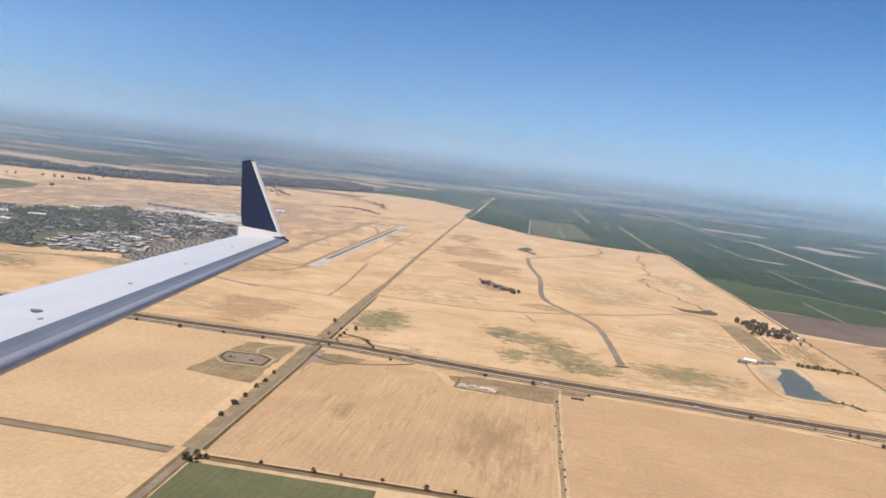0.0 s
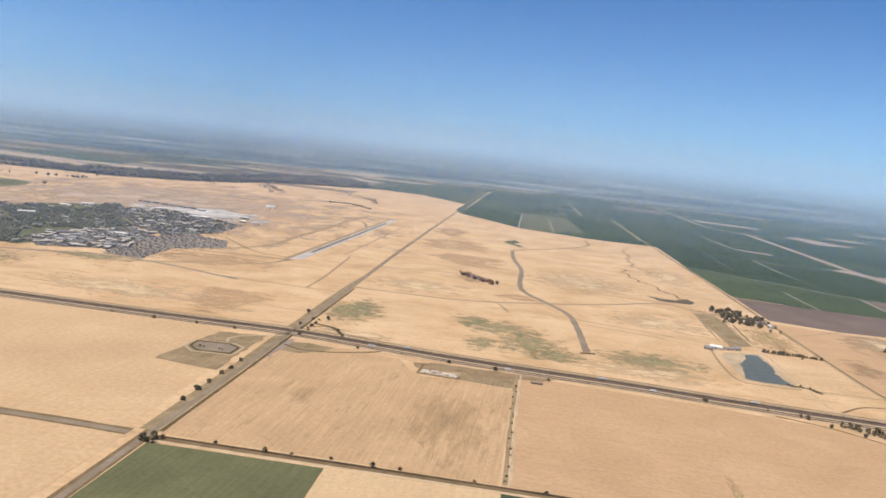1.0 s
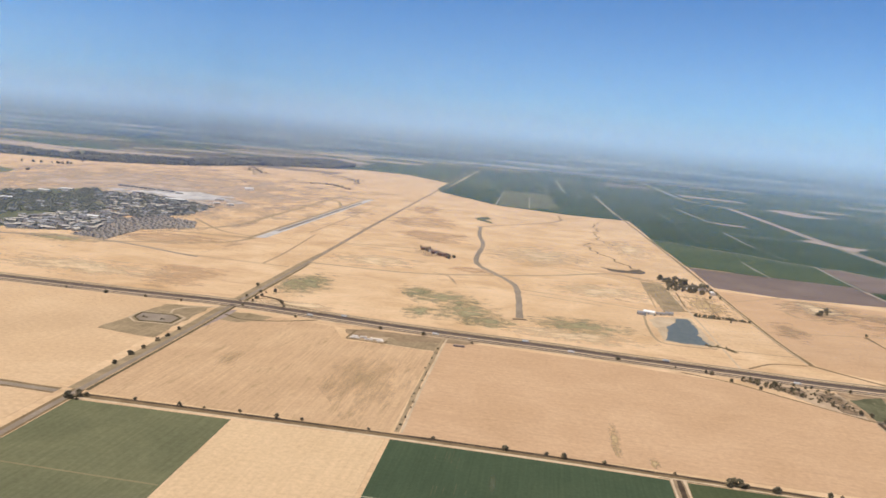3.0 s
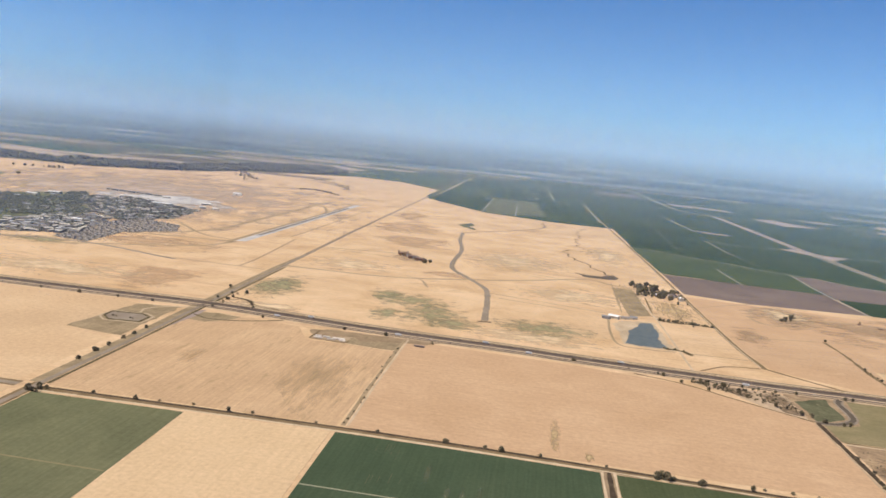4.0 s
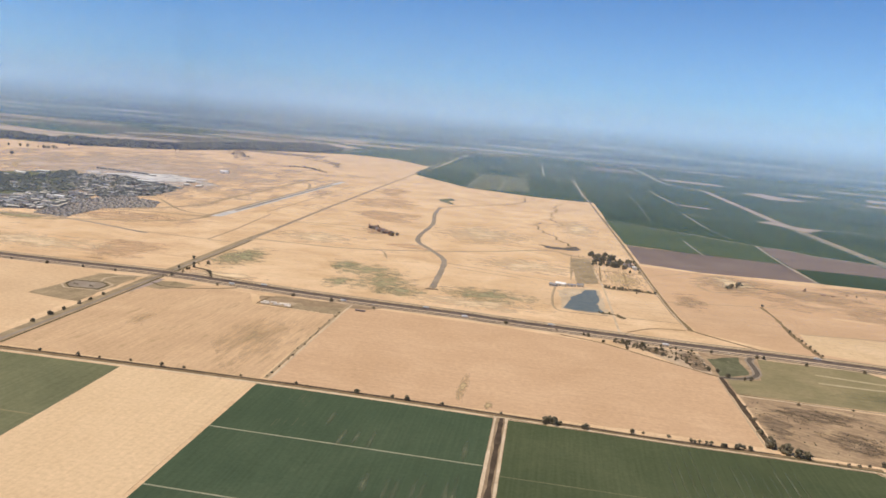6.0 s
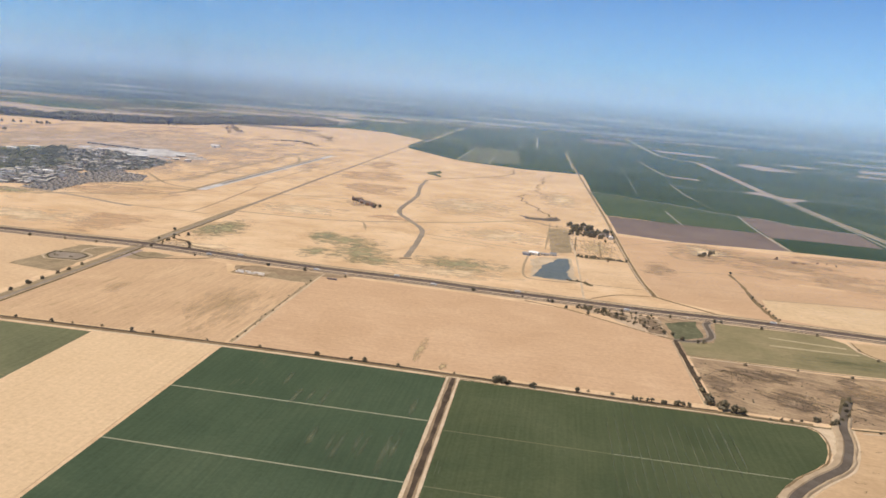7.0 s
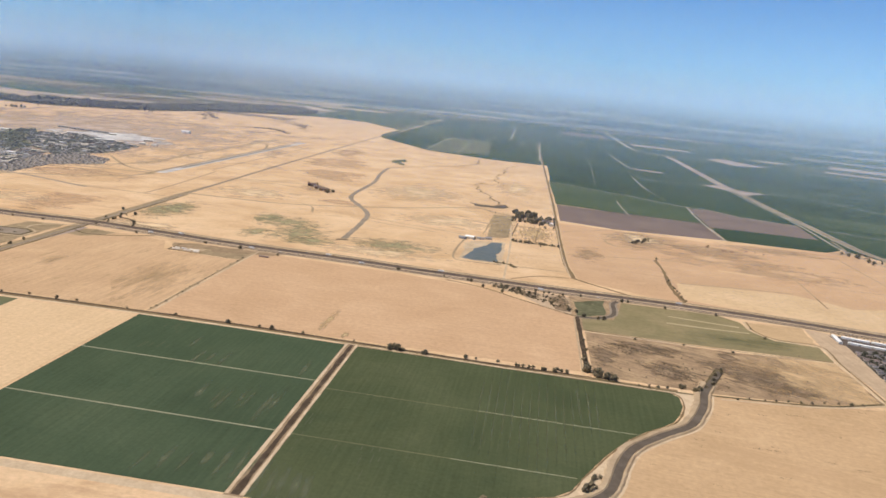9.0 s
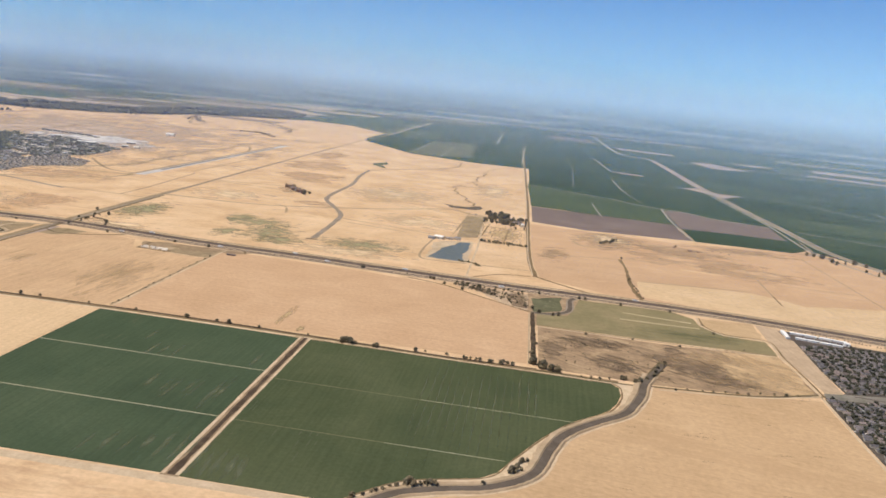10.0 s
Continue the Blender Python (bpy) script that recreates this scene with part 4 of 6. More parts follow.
slab("bare_patch", rough_edge([(429, 379), (437, 377), (439, 367), (434, 353), (430, 356), (430, 369)], 4, 0.8), SAND, 0.21, "bright bare sand at the canal head", "ground")
strip("canal_water", CANAL, 4.8, SILT, 0.75, "still murky grey-brown canal water", "water", wobble=0.05)
strip("ditch", [(470, 442), (455, 404)], 7, DITCH, 0.3, "weedy ditch feeding the canal", "ditch")
strip("ditch", [(367, 539), (368.3, 470), (369.5, 396)], 3.6, TRENCH, 0.22, "dark brushy ditch between fields", "ditch", wobble=0.25)
strip("ditch", [(365, 541), (340, 557.5), (309, 579.5), (278, 601.5), (240, 615)], 1.8, GULLY, 0.2, "brown weedy edge of the tan field", "ditch", wobble=0.3)
strip("track", [(364, 536), (366, 396)], 1.2, BANK, 0.19, "pale track along a ditch", "track", False)
strip("creek_bank", [(408, 612), (403, 600), (402, 572), (398, 556), (384, 543), (366, 540)], 7.4, OLDROAD, 0.16, "pale grey bank of the creek", "bank", wobble=0.12)
strip("creek", [(408, 612), (403, 600), (402, 572), (398, 556), (384, 543), (366, 540)], 4, SILT, 0.2, "dark creek in a sharp bend", "water")
strip("track", [(372, 500.5), (485, 497), (572, 501)], 1.1, GULLY, 0.2, "dark fence line across the meadow", "fence line")
strip("track", [(372, 497.5), (463, 496), (572, 498)], 1.4, DIRT, 0.2, "pale worn line along the meadow fence", "track", False, 0.4)
strip("track", [(372, 386), (430, 381), (455, 384), (528, 393), (578, 414)], 2.2, DITCH, 0.19, "weedy boundary track", "track")
strip("road", [(523, 596), (523.5, 565), (540, 545), (573, 541), (574.5, 498), (577, 448), (578, 408)], 1.5, DIRT, 0.2, "pale dirt road along the meadow edge", "road")
strip("ditch", [(525.5, 596), (526, 567), (541, 548), (576, 543.5), (577, 498), (579.5, 448), (580.5, 410)], 1.3, GULLY, 0.18, "weedy ditch beside a dirt road", "ditch", wobble=0.3)
strip("road", [(578, 411), (577, 360), (576, 306), (576, 100)], 1.7, DIRT, 0.2, "pale dirt road along the housing edge")
strip("track", [(458, 379), (528, 390), (576, 410)], 1.6, DIRT, 0.2, "pale dirt track", "track")
# border road and tracks north of the railway
strip("road_verge", [(369, 688), (363, 740), (360, 794), (357, 900), (354, 1034), (349, 1282), (330, 1940), (305, 2777)], 5, GULLY, 0.15, "dark weedy verge of the border road", "verge", wobble=0.2)
strip("road", [(365.5, 692), (362, 740), (358.5, 800), (356, 900), (353, 1034), (347, 1282), (328, 1940), (303, 2777)], 1.2, DIRT, 0.21, "pale dirt border road between fields")
strip("track", [(366, 691), (382, 676), (399, 662), (424, 642)], 3.4, GULLY, 0.15, "weedy brown track curving to the railway", "track", wobble=0.2)
strip("track", [(303, 652), (331, 679), (363, 687)], 2.0, GULLY, 0.15, "weedy brown track curving to the border road", "track", wobble=0.2)
strip("track", [(298, 713), (360, 714)], 1.4, TRACK, 0.13, "faint fence line across dry grass", "track", wobble=0.3)
strip("track", [(288, 973), (294, 861), (296, 649)], 1.8, DIRT, 0.15, "pale farm track beside the pond", "track")
strip("track", [(-176, 930), (-36, 936), (67, 986), (141, 1033), (225, 1100), (262, 1075), (300, 1060)], 5.5, TRACK, 0.12, "worn brown track across dry grass", "track", wobble=0.2)
patch([(-70, 1175), (-35, 1150), (0, 1100), (-5, 1060), (-40, 1075), (-68, 1120)], DUSKY, "trodden brown ground of the lone farmstead", 0.1)
strip("track", [(-173, 1124), (-51, 1150)], 3.5, TRACK, 0.12, "worn track to the farmstead", "track")
strip("track", [(-234, 1175), (-220, 980), (-218, 890)], 2.5, TRACK, 0.12, "worn fence line track", "track")
strip("track", [(-330, 895), (-183, 886)], 2.5, TRACK, 0.12, "worn track across dry grass", "track")
strip("track", [(-244, 1766), (-246, 1297), (-248, 1196)], 2.5, TRACK, 0.12, "worn track across dry grass", "track")
strip("dry_channel", [(4, 1520), (11, 1396), (27, 1266), (28, 1121), (36, 1054), (60, 1001), (90, 931), (98, 849), (100, 797), (102, 748)], 7.0, OLDROAD, 0.14,
      "grey-brown dry channel winding over grassland", "channel", wobble=0.15)
strip("dry_channel", [(4, 1520), (40, 1580), (89, 1647), (163, 1788), (165, 1917)], 5, BED, 0.14, "thin brown dry channel", "channel", wobble=0.3)
CREEK = [(268, 1868), (258, 1850), (246, 1800), (239, 1738), (244, 1690), (237, 1640), (231, 1590), (236, 1560), (233, 1500), (245, 1462), (253, 1455), (250, 1430), (236, 1436), (224, 1424), (210, 1432), (203, 1400), (207, 1368), (214, 1330), (217, 1300), (229, 1290), (236, 1262), (246, 1220), (262, 1180), (273, 1147)]
crk = random.Random(4)
winding = [(p.x + 3.2 * math.sin(p.y / 9.0) + crk.uniform(-1, 1), p.y + crk.uniform(-5, 5)) for p in smooth(CREEK, 4)]
strip("creek_bed", winding, 2.4, GULLY, 0.13, "meandering brown creek bed", "channel", wobble=0.6)
strip("creek_bed", winding[34:], 1.2, DITCH, 0.16, "dark damp line of the creek bed", "channel", wobble=0.7)
strip("creek_bed", [(474, 846), (476, 789), (473, 717), (474, 674), (477, 641)], 3.6, GULLY, 0.18, "dark brushy gully beside the railway", "channel", wobble=0.5)
strip("track", [(236, 830), (233, 770), (237, 716), (262, 709), (290, 712)], 2.2, TRACK, 0.13, "worn farm track round the pond", "track")
slab("pond", rough_edge([(245, 726), (248, 745), (251, 763), (254, 785), (260, 798), (266, 810), (270, 832), (284, 838), (285, 782), (281, 760), (283, 738), (288, 722), (272, 720), (258, 720)], 5, 1.3), WATER, 0.2, "grey-green farm pond with ragged edges", "water")
slab("bare_patch", rough_edge([(240, 812), (252, 832), (270, 840), (288, 840), (290, 740), (292, 716), (268, 715), (249, 719), (241, 722), (243, 760)], 6, 2.2), DIRT, 0.14, "pale bare shore of the pond", "ground")
slab("pond", rough_edge([(213, 1156), (230, 1144), (252, 1146), (272, 1174), (276, 1150), (270, 1124), (226, 1122)], 9, 2.0), SILT, 0.2, "narrow dark pond in dry grass", "water")
slab("pond", rough_edge([(-21, 1668), (3, 1732), (14, 1700), (6, 1660), (24, 1600), (2, 1618)], 12, 4), PARK, 0.16, "weedy green pond hollow in dry grass", "pond")
slab("field", rough_edge([(259, 1056), (288, 1058), (290, 882), (263, 862)]), KHAKI, 0.155, "worn khaki farmyard ground")
# highway far right
FREEWAY = [(655, 4323), (662, 3800), (666, 3394), (677, 3070), (720, 2960), (781, 2845), (783, 2472), (783, 2136), (784, 1960), (790, 1849), (793, 1700), (796, 1574), (802, 1434), (808, 1315), (812, 1180), (822, 1080), (880, 930), (1050, 740)]
strip("road_verge", FREEWAY[:7], 15, FARTRACK, 0.19, "pale dry verge of the far highway", "verge")
strip("road_verge", FREEWAY[5:10], 24, FALLOW_PALE, 0.195, "bare pinkish verge of the far highway", "verge")
strip("road_verge", FREEWAY[8:], 14.5, BROWN, 0.19, "dry khaki verge of the far highway", "verge")
for off in (-6.5, 6.5):
    strip("road", [(x + off, y) for x, y in FREEWAY[7:]], 3.6, FARTRACK, 0.24, "pale highway carriageway between green fields")
strip("road", [(774, 1860), (778, 1700), (783, 1544), (790, 1399), (792, 1314), (787, 1180), (786, 1117), (800, 1020), (845, 900), (890, 760)], 3.6, FARTRACK, 0.26, "pale frontage road beside the highway")
strip("road", [(797, 1180), (790, 1100), (774, 1060), (756, 1062)], 3.5, OLDROAD, 0.28, "grey junction loop beside the highway")
slab("bare_patch", rough_edge([(724, 1900), (766, 1850), (800, 1760), (812, 1770), (862, 1848), (806, 1862), (780, 1950)], 25, 5), FALLOW_PALE, 0.21, "bare pinkish ground at the highway junction", "ground")
strip("ditch", [(95, 741), (109, 744)], 4, TRENCH, 0.2, "dark culvert end of the dry channel", "ditch", False)
# farm tracks between the crop fields
for pts, w in (([(564, 1923), (607, 1880), (678, 1886), (724, 1905), (766, 1863)], 6), ([(807, 1775), (859, 1844), (924, 1862), (960, 1826), (1010, 1780), (1080, 1650), (1300, 1560)], 5),
               ([(340, 1590), (388, 1578), (443, 1531), (512, 1498), (560, 1445), (608, 1421), (644, 1410), (690, 1360), (760, 1330), (789, 1326)], 3.4),
               ([(608, 1421), (603, 1300), (602, 1220), (605, 1062)], 4.2), ([(492, 1384), (472, 1390), (474, 1300), (478, 1226)], 3.4), ([(553, 2632), (562, 2400), (574, 2172)], 6),
               ([(555, 1914), (557, 1700), (562, 1640)], 4), ([(562, 1640), (576, 1483)], 1.6), ([(459, 2512), (462, 2115), (445, 1632)], 1.2),
               ([(2, 2066), (0, 2640)], 6), ([(92, 2042), (86, 2452)], 5), ([(205, 2850), (189, 3698)], 8), ([(134, 3108), (200, 3125)], 9), ([(318, 2100), (314, 2857)], 5),
               ([(-30, 3839), (67, 3861), (136, 3885), (250, 3764), (304, 3654)], 22), ([(-190, 3050), (-60, 3000)], 6), ([(-190, 3700), (310, 3300), (640, 3090)], 6),
               ([(830, 1300), (1100, 1180), (1500, 1150)], 4), ([(1000, 2250), (1500, 2150), (2200, 2200)], 6), ([(1150, 1790), (1120, 1500)], 3), ([(850, 2080), (1100, 1990), (1160, 1960)], 4)):
    strip("track", pts, w * 0.8, FARTRACK, 0.22, "pale farm track between crop fields", "track", False, 0.15)
slab("bare_patch", rough_edge([(574, 2178), (606, 2172), (660, 2150), (655, 2110), (600, 2130)], 20, 3), FALLOW_PALE, 0.24, "pale bare corner of a crop field", "ground")
for pts, w, mt in ((((632, 972), (637, 826), (633, 735)), 1.4, TRACK), (((633, 735), (631, 693)), 1.8, GULLY), (((748, 1019), (750, 940), (755, 740)), 1.6, TRACK), (((479, 849), (551, 862), (591, 847)), 2.0, TRACK), (((515, 982), (576, 977), (615, 980)), 2.5, TRACK),
                   (((360, 973), (441, 1045)), 2.0, TRACK), (((365, 815), (470, 846)), 1.6, TRACK), (((289, 882), (352, 859)), 1.6, GULLY), (((298, 1002), (293, 892)), 1.6, GULLY), (((325, 862), (328, 975)), 1.4, GULLY),
                   (((296, 930), (354, 925)), 1.3, TRACK), (((290, 976), (356, 979)), 1.6, GULLY), (((486, 728), (560, 740), (611, 745)), 1.6, TRACK), (((650, 800), (745, 800)), 1.6, TRACK)):
    strip("track", list(pts), w, mt, 0.13, "faint worn track across rangeland", "track", False, 0.35)
for pts, w in ((((-16, 958), (6, 942), (22, 891)), 2.2), (((-150, 715), (-127, 687), (-115, 671)), 2.4), (((-172, 1115), (-105, 1110), (-55, 1102)), 2.6), (((92, 1103), (167, 1067)), 2), (((110, 881), (194, 859)), 2),
               (((261, 1071), (256, 882)), 2)):
    strip("track", list(pts), w, TRACK, 0.12, "faint fence line across dry grass", "fence line", wobble=0.5)
strip("track", [(38, 1911), (139, 1883), (271, 1868)], 4, BED, 0.13, "dark broken fence line ditch", "ditch", wobble=0.5)
strip("track", [(83, 1121), (231, 1059)], 2, TRACK, 0.12, "faint worn track across dry grass", "track", wobble=0.4)
strip("track", [(90, 907), (173, 885), (253, 860)], 2, TRACK, 0.12, "faint worn track across dry grass", "track", wobble=0.4)
for pts in ([(424, 975), (452, 1028), (500, 1024), (510, 999)], [(505, 975), (489, 948), (439, 910), (421, 930), (421, 955)]):
    strip("track", pts, 2.8, TRACK, 0.13, "worn bank of the round hollow", "bank", wobble=0.6)
patch([(400, 940), (425, 1015), (487, 1062), (540, 1030), (505, 930), (455, 895), (410, 895)], DUSKY, "dusky brown ground round the hollow", 0.09)
patch([(432, 955), (450, 1016), (482, 1042), (514, 1024), (504, 985), (478, 948), (445, 930)], BLEACH, "pale golden bank inside the round hollow", 0.12)
patch([(485, 1000), (535, 1010), (590, 992), (650, 960), (630, 905), (540, 905), (480, 920)], DUSKY, "dusky brown grass on the rangeland", 0.1)
patch([(368, 870), (415, 885), (405, 770), (370, 780)], DUSKY, "dusky brown grass on the rangeland", 0.1)
patch([(560, 1020), (740, 1050), (760, 985), (600, 980)], DUSKY, "dusky brown grass on the rangeland", 0.1)
strip("track", [(547, 827), (570, 824), (597, 819)], 3, PALER, 0.2, "pale bare streak on the rangeland", "grass", False, 0.5)
for i in range(9):
    x, y = prng.uniform(-150, 320), prng.uniform(2450, 3300)
    w, d = prng.uniform(3, 12), prng.uniform(10, 30)
    slab("bare_patch", rough_edge([(x - w, y - d), (x + w, y - d), (x + w, y + d), (x - w, y + d)], 20, 3), FARTRACK, 0.24, "pale bare patch among crops", "ground")
for pts, mt in (([(930, 2970), (1020, 3060), (1115, 2800), (985, 2750)], FALLOW_PALE), ([(1120, 3200), (1254, 3240), (1305, 3145), (1205, 3085)], FARPALE), ([(1495, 3320), (1760, 3240), (1700, 3080), (1442, 3140)], FALLOW_PALE),
                ([(1370, 2950), (1640, 2880), (1600, 2790), (1340, 2870)], FALLOW_PALE), ([(962, 4420), (1220, 4260), (1230, 4380), (980, 4520)], FARPALE), ([(700, 3330), (930, 3260), (930, 3380), (700, 3480)], FALLOW_PALE),
                ([(420, 3700), (620, 3660), (620, 3900), (400, 3960)], FALLOW), ([(2000, 2900), (2900, 2880), (2900, 2980), (2000, 3000)], FALLOW_PALE), ([(1450, 3650), (1900, 3560), (1900, 3680), (1470, 3780)], FARPALE)):
    slab("field", rough_edge(pts, 60, 8), mt, 0.16, "bare field among crops")
# airfield
slab("runway", [(-300.5, 1085), (-285.5, 1092), (-282, 1860), (-296.5, 1850)], RUNWAY, 0.2, "pale concrete runway with bright worn ends", "runway")
slab("runway_strip", [(-297.5, 1172), (-290.5, 1172), (-287, 1762), (-293.5, 1762)], RUNWAY_DARK, 0.26, "worn grey-brown asphalt runway strip", "runway")
slab("runway_strip", [(-309, 1070), (-302, 1070), (-298.5, 1850), (-304, 1850)], TRACK, 0.17, "worn brown shoulder of the runway", "runway")
for pts, w in (([(-420, 1080), (-370, 1187), (-367, 1351), (-365, 1547), (-366, 1730), (-362, 1862), (-328, 1868), (-280, 1866)], 8), ([(-367, 1351), (-357, 1333), (-344, 1321), (-300, 1340)], 5), ([(-366, 1730), (-342, 1737), (-310, 1640), (-294, 1550)], 6),
               ([(-600, 1010), (-420, 1060), (-297, 1078)], 7), ([(-1300, 1500), (-900, 1720), (-640, 1880), (-420, 1960)], 8), ([(-470, 905), (-330, 1000), (-297, 1078)], 6), ([(-420, 1960), (-330, 1990), (-240, 2100)], 6),
               ([(-450, 1217), (-364, 1116), (-303, 1095)], 5), ([(-367, 1373), (-461, 1396), (-535, 1411)], 8),
               ([(-1000, 1250), (-991, 1400), (-977, 1568), (-988, 1836), (-967, 1985), (-879, 2001), (-700, 2080)], 9), ([(-962, 1555), (-903, 1461)], 12)):
    strip("taxiway", pts, w, TRACK, 0.16, "grey taxiway through dry grass", "taxiway")

# ---- trees and shrubs ----
def lump(bm, c, r, rng, squash=0.8):
    """One uneven leaf clump."""
    m = Matrix.Translation(c) @ Euler([rng.uniform(0, 3) for _ in range(3)]).to_matrix().to_4x4() @ Matrix.Diagonal((r, r * rng.uniform(0.7, 1.1), r * squash, 1))
    made = bmesh.ops.create_icosphere(bm, subdivisions=1, radius=1, matrix=m)
    for v in made["verts"]:
        v.co += Vector([rng.uniform(-0.22, 0.22) * r for _ in range(3)])


def crown_bm(h, w, seed, clumps=34, low=0.22):
    rng = random.Random(seed)
    bm = bmesh.new()
    for _ in range(clumps):
        k = rng.random()
        a, z = rng.uniform(0, 6.28), low + (1 - low) * k
        span = w / 2 * math.sin(math.pi * min(0.96, 0.2 + 0.78 * k)) ** 0.7 * rng.uniform(0.25, 0.92)
        lump(bm, Vector((span * math.cos(a), span * math.sin(a), h * z * 0.94)), w * rng.uniform(0.10, 0.19), rng)
    return bm


def trunk_bm(h, r, seed):
    rng = random.Random(seed)
    bm = bmesh.new()

    def limb(a, b, r0, r1):
        d = (b - a).normalized()
        q = d.to_track_quat("Z", "Y").to_matrix()
        rings = []
        for p, rr in ((a, r0), ((a + b) / 2 + Vector((rng.uniform(-r0, r0), rng.uniform(-r0, r0), 0)), (r0 + r1) / 2), (b, r1)):
            rings.append([bm.verts.new(p + q @ Vector((rr * math.cos(i * 1.0472), rr * math.sin(i * 1.0472), 0))) for i in range(6)])
        for s, t in zip(rings, rings[1:]):
            for i in range(6):
                bm.faces.new((s[i], s[(i + 1) % 6], t[(i + 1) % 6], t[i]))

    limb(Vector((0, 0, -0.1)), Vector((0, 0, h * 0.5)), r, r * 0.6)
    for i in range(5):
        a = i * 1.256 + rng.uniform(-0.4, 0.4)
        limb(Vector((0, 0, h * rng.uniform(0.25, 0.45))), Vector((h * 0.26 * math.cos(a), h * 0.26 * math.sin(a), h * rng.uniform(0.55, 0.8))), r * 0.5, r * 0.15)
    return bm


def tree_kind(name, h, w, seed, label, leaf, low=0.2, clumps=34):
    t = thing(name, label, "tree" if name == "tree" else "shrub")
    part("trunk", trunk_bm(h, h * 0.035, seed), BARK, t)
    part("crown", crown_bm(h, w, seed, clumps, low), leaf, t)
    return t


KINDS = [tree_kind("tree", 1.0, 1.1, 11, "dark green broad-crowned tree on dry grass", LEAF), tree_kind("tree", 1.0, 0.9, 12, "dark green broad-crowned tree on dry grass", LEAF),
         tree_kind("tree", 1.0, 1.3, 13, "dark green spreading tree on dry grass", LEAF, 0.1), tree_kind("tree", 1.0, 0.65, 14, "tall narrow dark green tree", LEAF, 0.15)]
BUSH = [tree_kind("shrub", 1.0, 1.5, 21, "low dusty grey-green shrub", LEAF_DRY, 0.05, 22), tree_kind("shrub", 1.0, 1.8, 22, "low dark green shrub", LEAF, 0.02, 22)]
first_use = {k: True for k in KINDS + BUSH}
trng = random.Random(3)


def plant(kind, x, y, h, group=""):
    m = Matrix.Translation((x, y, 0)) @ Matrix.Rotation(trng.uniform(0, 6.28), 4, "Z")
    if first_use[kind]:
        first_use[kind] = False
        ob = kind
    else:
        ob = copy_thing(kind, m)
    ob.scale = (h * trng.uniform(0.9, 1.1), h * trng.uniform(0.9, 1.1), h)
    ob.location = (x, y, 0)
    ob.rotation_euler = (0, 0, trng.uniform(0, 6.28))
    if group:
        tagged(ob, group=group)
    return ob


def grow(pts, h, group, kinds=KINDS, jit=0.8):
    for x, y in pts:
        plant(trng.choice(kinds), x + trng.uniform(-jit, jit), y + trng.uniform(-jit, jit), h * trng.uniform(0.75, 1.25), group)


ROADSIDE = "trees along the country road"
grow([(-173, 462), (-173, 485), (-172.5, 503), (-172.5, 525), (-172, 540), (-172.5, 562)], 2.5, ROADSIDE, [KINDS[2], BUSH[1], BUSH[0]])
grow([(-164, 391), (-161, 389), (-158.5, 394), (-157, 390), (-160, 397), (-154, 396)], 3.6, "trees at the road junction", KINDS[:3])
grow([(-97, 400), (-36, 401), (103, 398), (137, 397.5), (237, 389), (252, 387.5), (282, 391), (337, 388.5), (345, 388), (339, 389), (347, 389), (102, 399), (254, 388)], 3.2, "trees along the farm road", KINDS[:3], 0.5)
grow([(228, 388.5), (230, 389.5), (232.5, 389.5), (235, 388.5)], 4.0, "trees along the farm road", KINDS[:3], 0.4)
grow([(127, 398), (318, 389.5), (321, 389), (324, 390), (328, 389), (331, 390), (354, 389.5), (351, 390), (369, 401), (373, 395)], 2.5, "trees along the farm road", KINDS[:3], 0.6)
grow([(-126, 402), (-82, 402), (-60, 403), (-20, 403), (20, 402), (60, 401), (160, 398), (200, 396), (290, 394), (305, 393)], 1.5, "shrubs along the ditch", BUSH)
grow([(37, 409 + 12 * i + 4 * math.sin(5 * i)) for i in range(17)], 1.1, "shrubs on the field boundary", BUSH, 2)
grow([(278, 604), (296, 591), (306, 600), (323, 598), (325, 586), (339, 574), (344, 570), (350, 567), (360, 553), (366, 553), (374, 541), (384, 540), (390, 542), (347, 562),
      (330, 600), (314, 606), (300, 612)], 3.4, "trees in the brushy wedge", KINDS[:3], 2)
for _ in range(110):
    k = trng.random()
    x = 288 + 76 * k
    grow([(x, trng.uniform(610 - 58 * k, 612))], 1.3, "shrubs in the brushy wedge", BUSH)
grow([(265, 619), (262, 622), (290, 616), (296, 615), (300, 614), (237, 626), (188, 630), (190, 631), (189, 629), (64, 626), (19, 636), (-20, 640), (-100, 645), (418, 612), (412, 612),
      (-250, 656), (-290, 655), (-330, 656), (-215, 657), (330, 612), (342, 610), (356, 609), (452, 606), (500, 603), (372, 611)], 2.8, "trees along the railway", KINDS[:3])
grow([(369, 404), (369.5, 412), (368.5, 421), (369, 431), (370, 445), (369, 470)], 2.4, "shrubs along the ditch between fields", BUSH + KINDS[:1], 1.4)
grow([(368, 397), (369.5, 402), (370, 396), (376, 392), (377.5, 391), (383, 388), (386, 387), (388, 386)], 5.6, "trees at the ditch end", KINDS[:3], 0.6)
grow([(433, 389), (442, 387), (447, 390), (436, 392), (451, 396), (456, 404), (460, 414), (464, 424), (468, 434), (470, 440)], 3.2, "trees at the canal head", KINDS[:3], 1.4)
grow([(309, 191), (311, 191.5), (313, 192), (319, 194.5), (321, 195), (323, 195), (316, 193), (361, 221), (363, 223), (359.5, 220)], 4.0, "trees on the canal bank", KINDS[:3], 0.5)
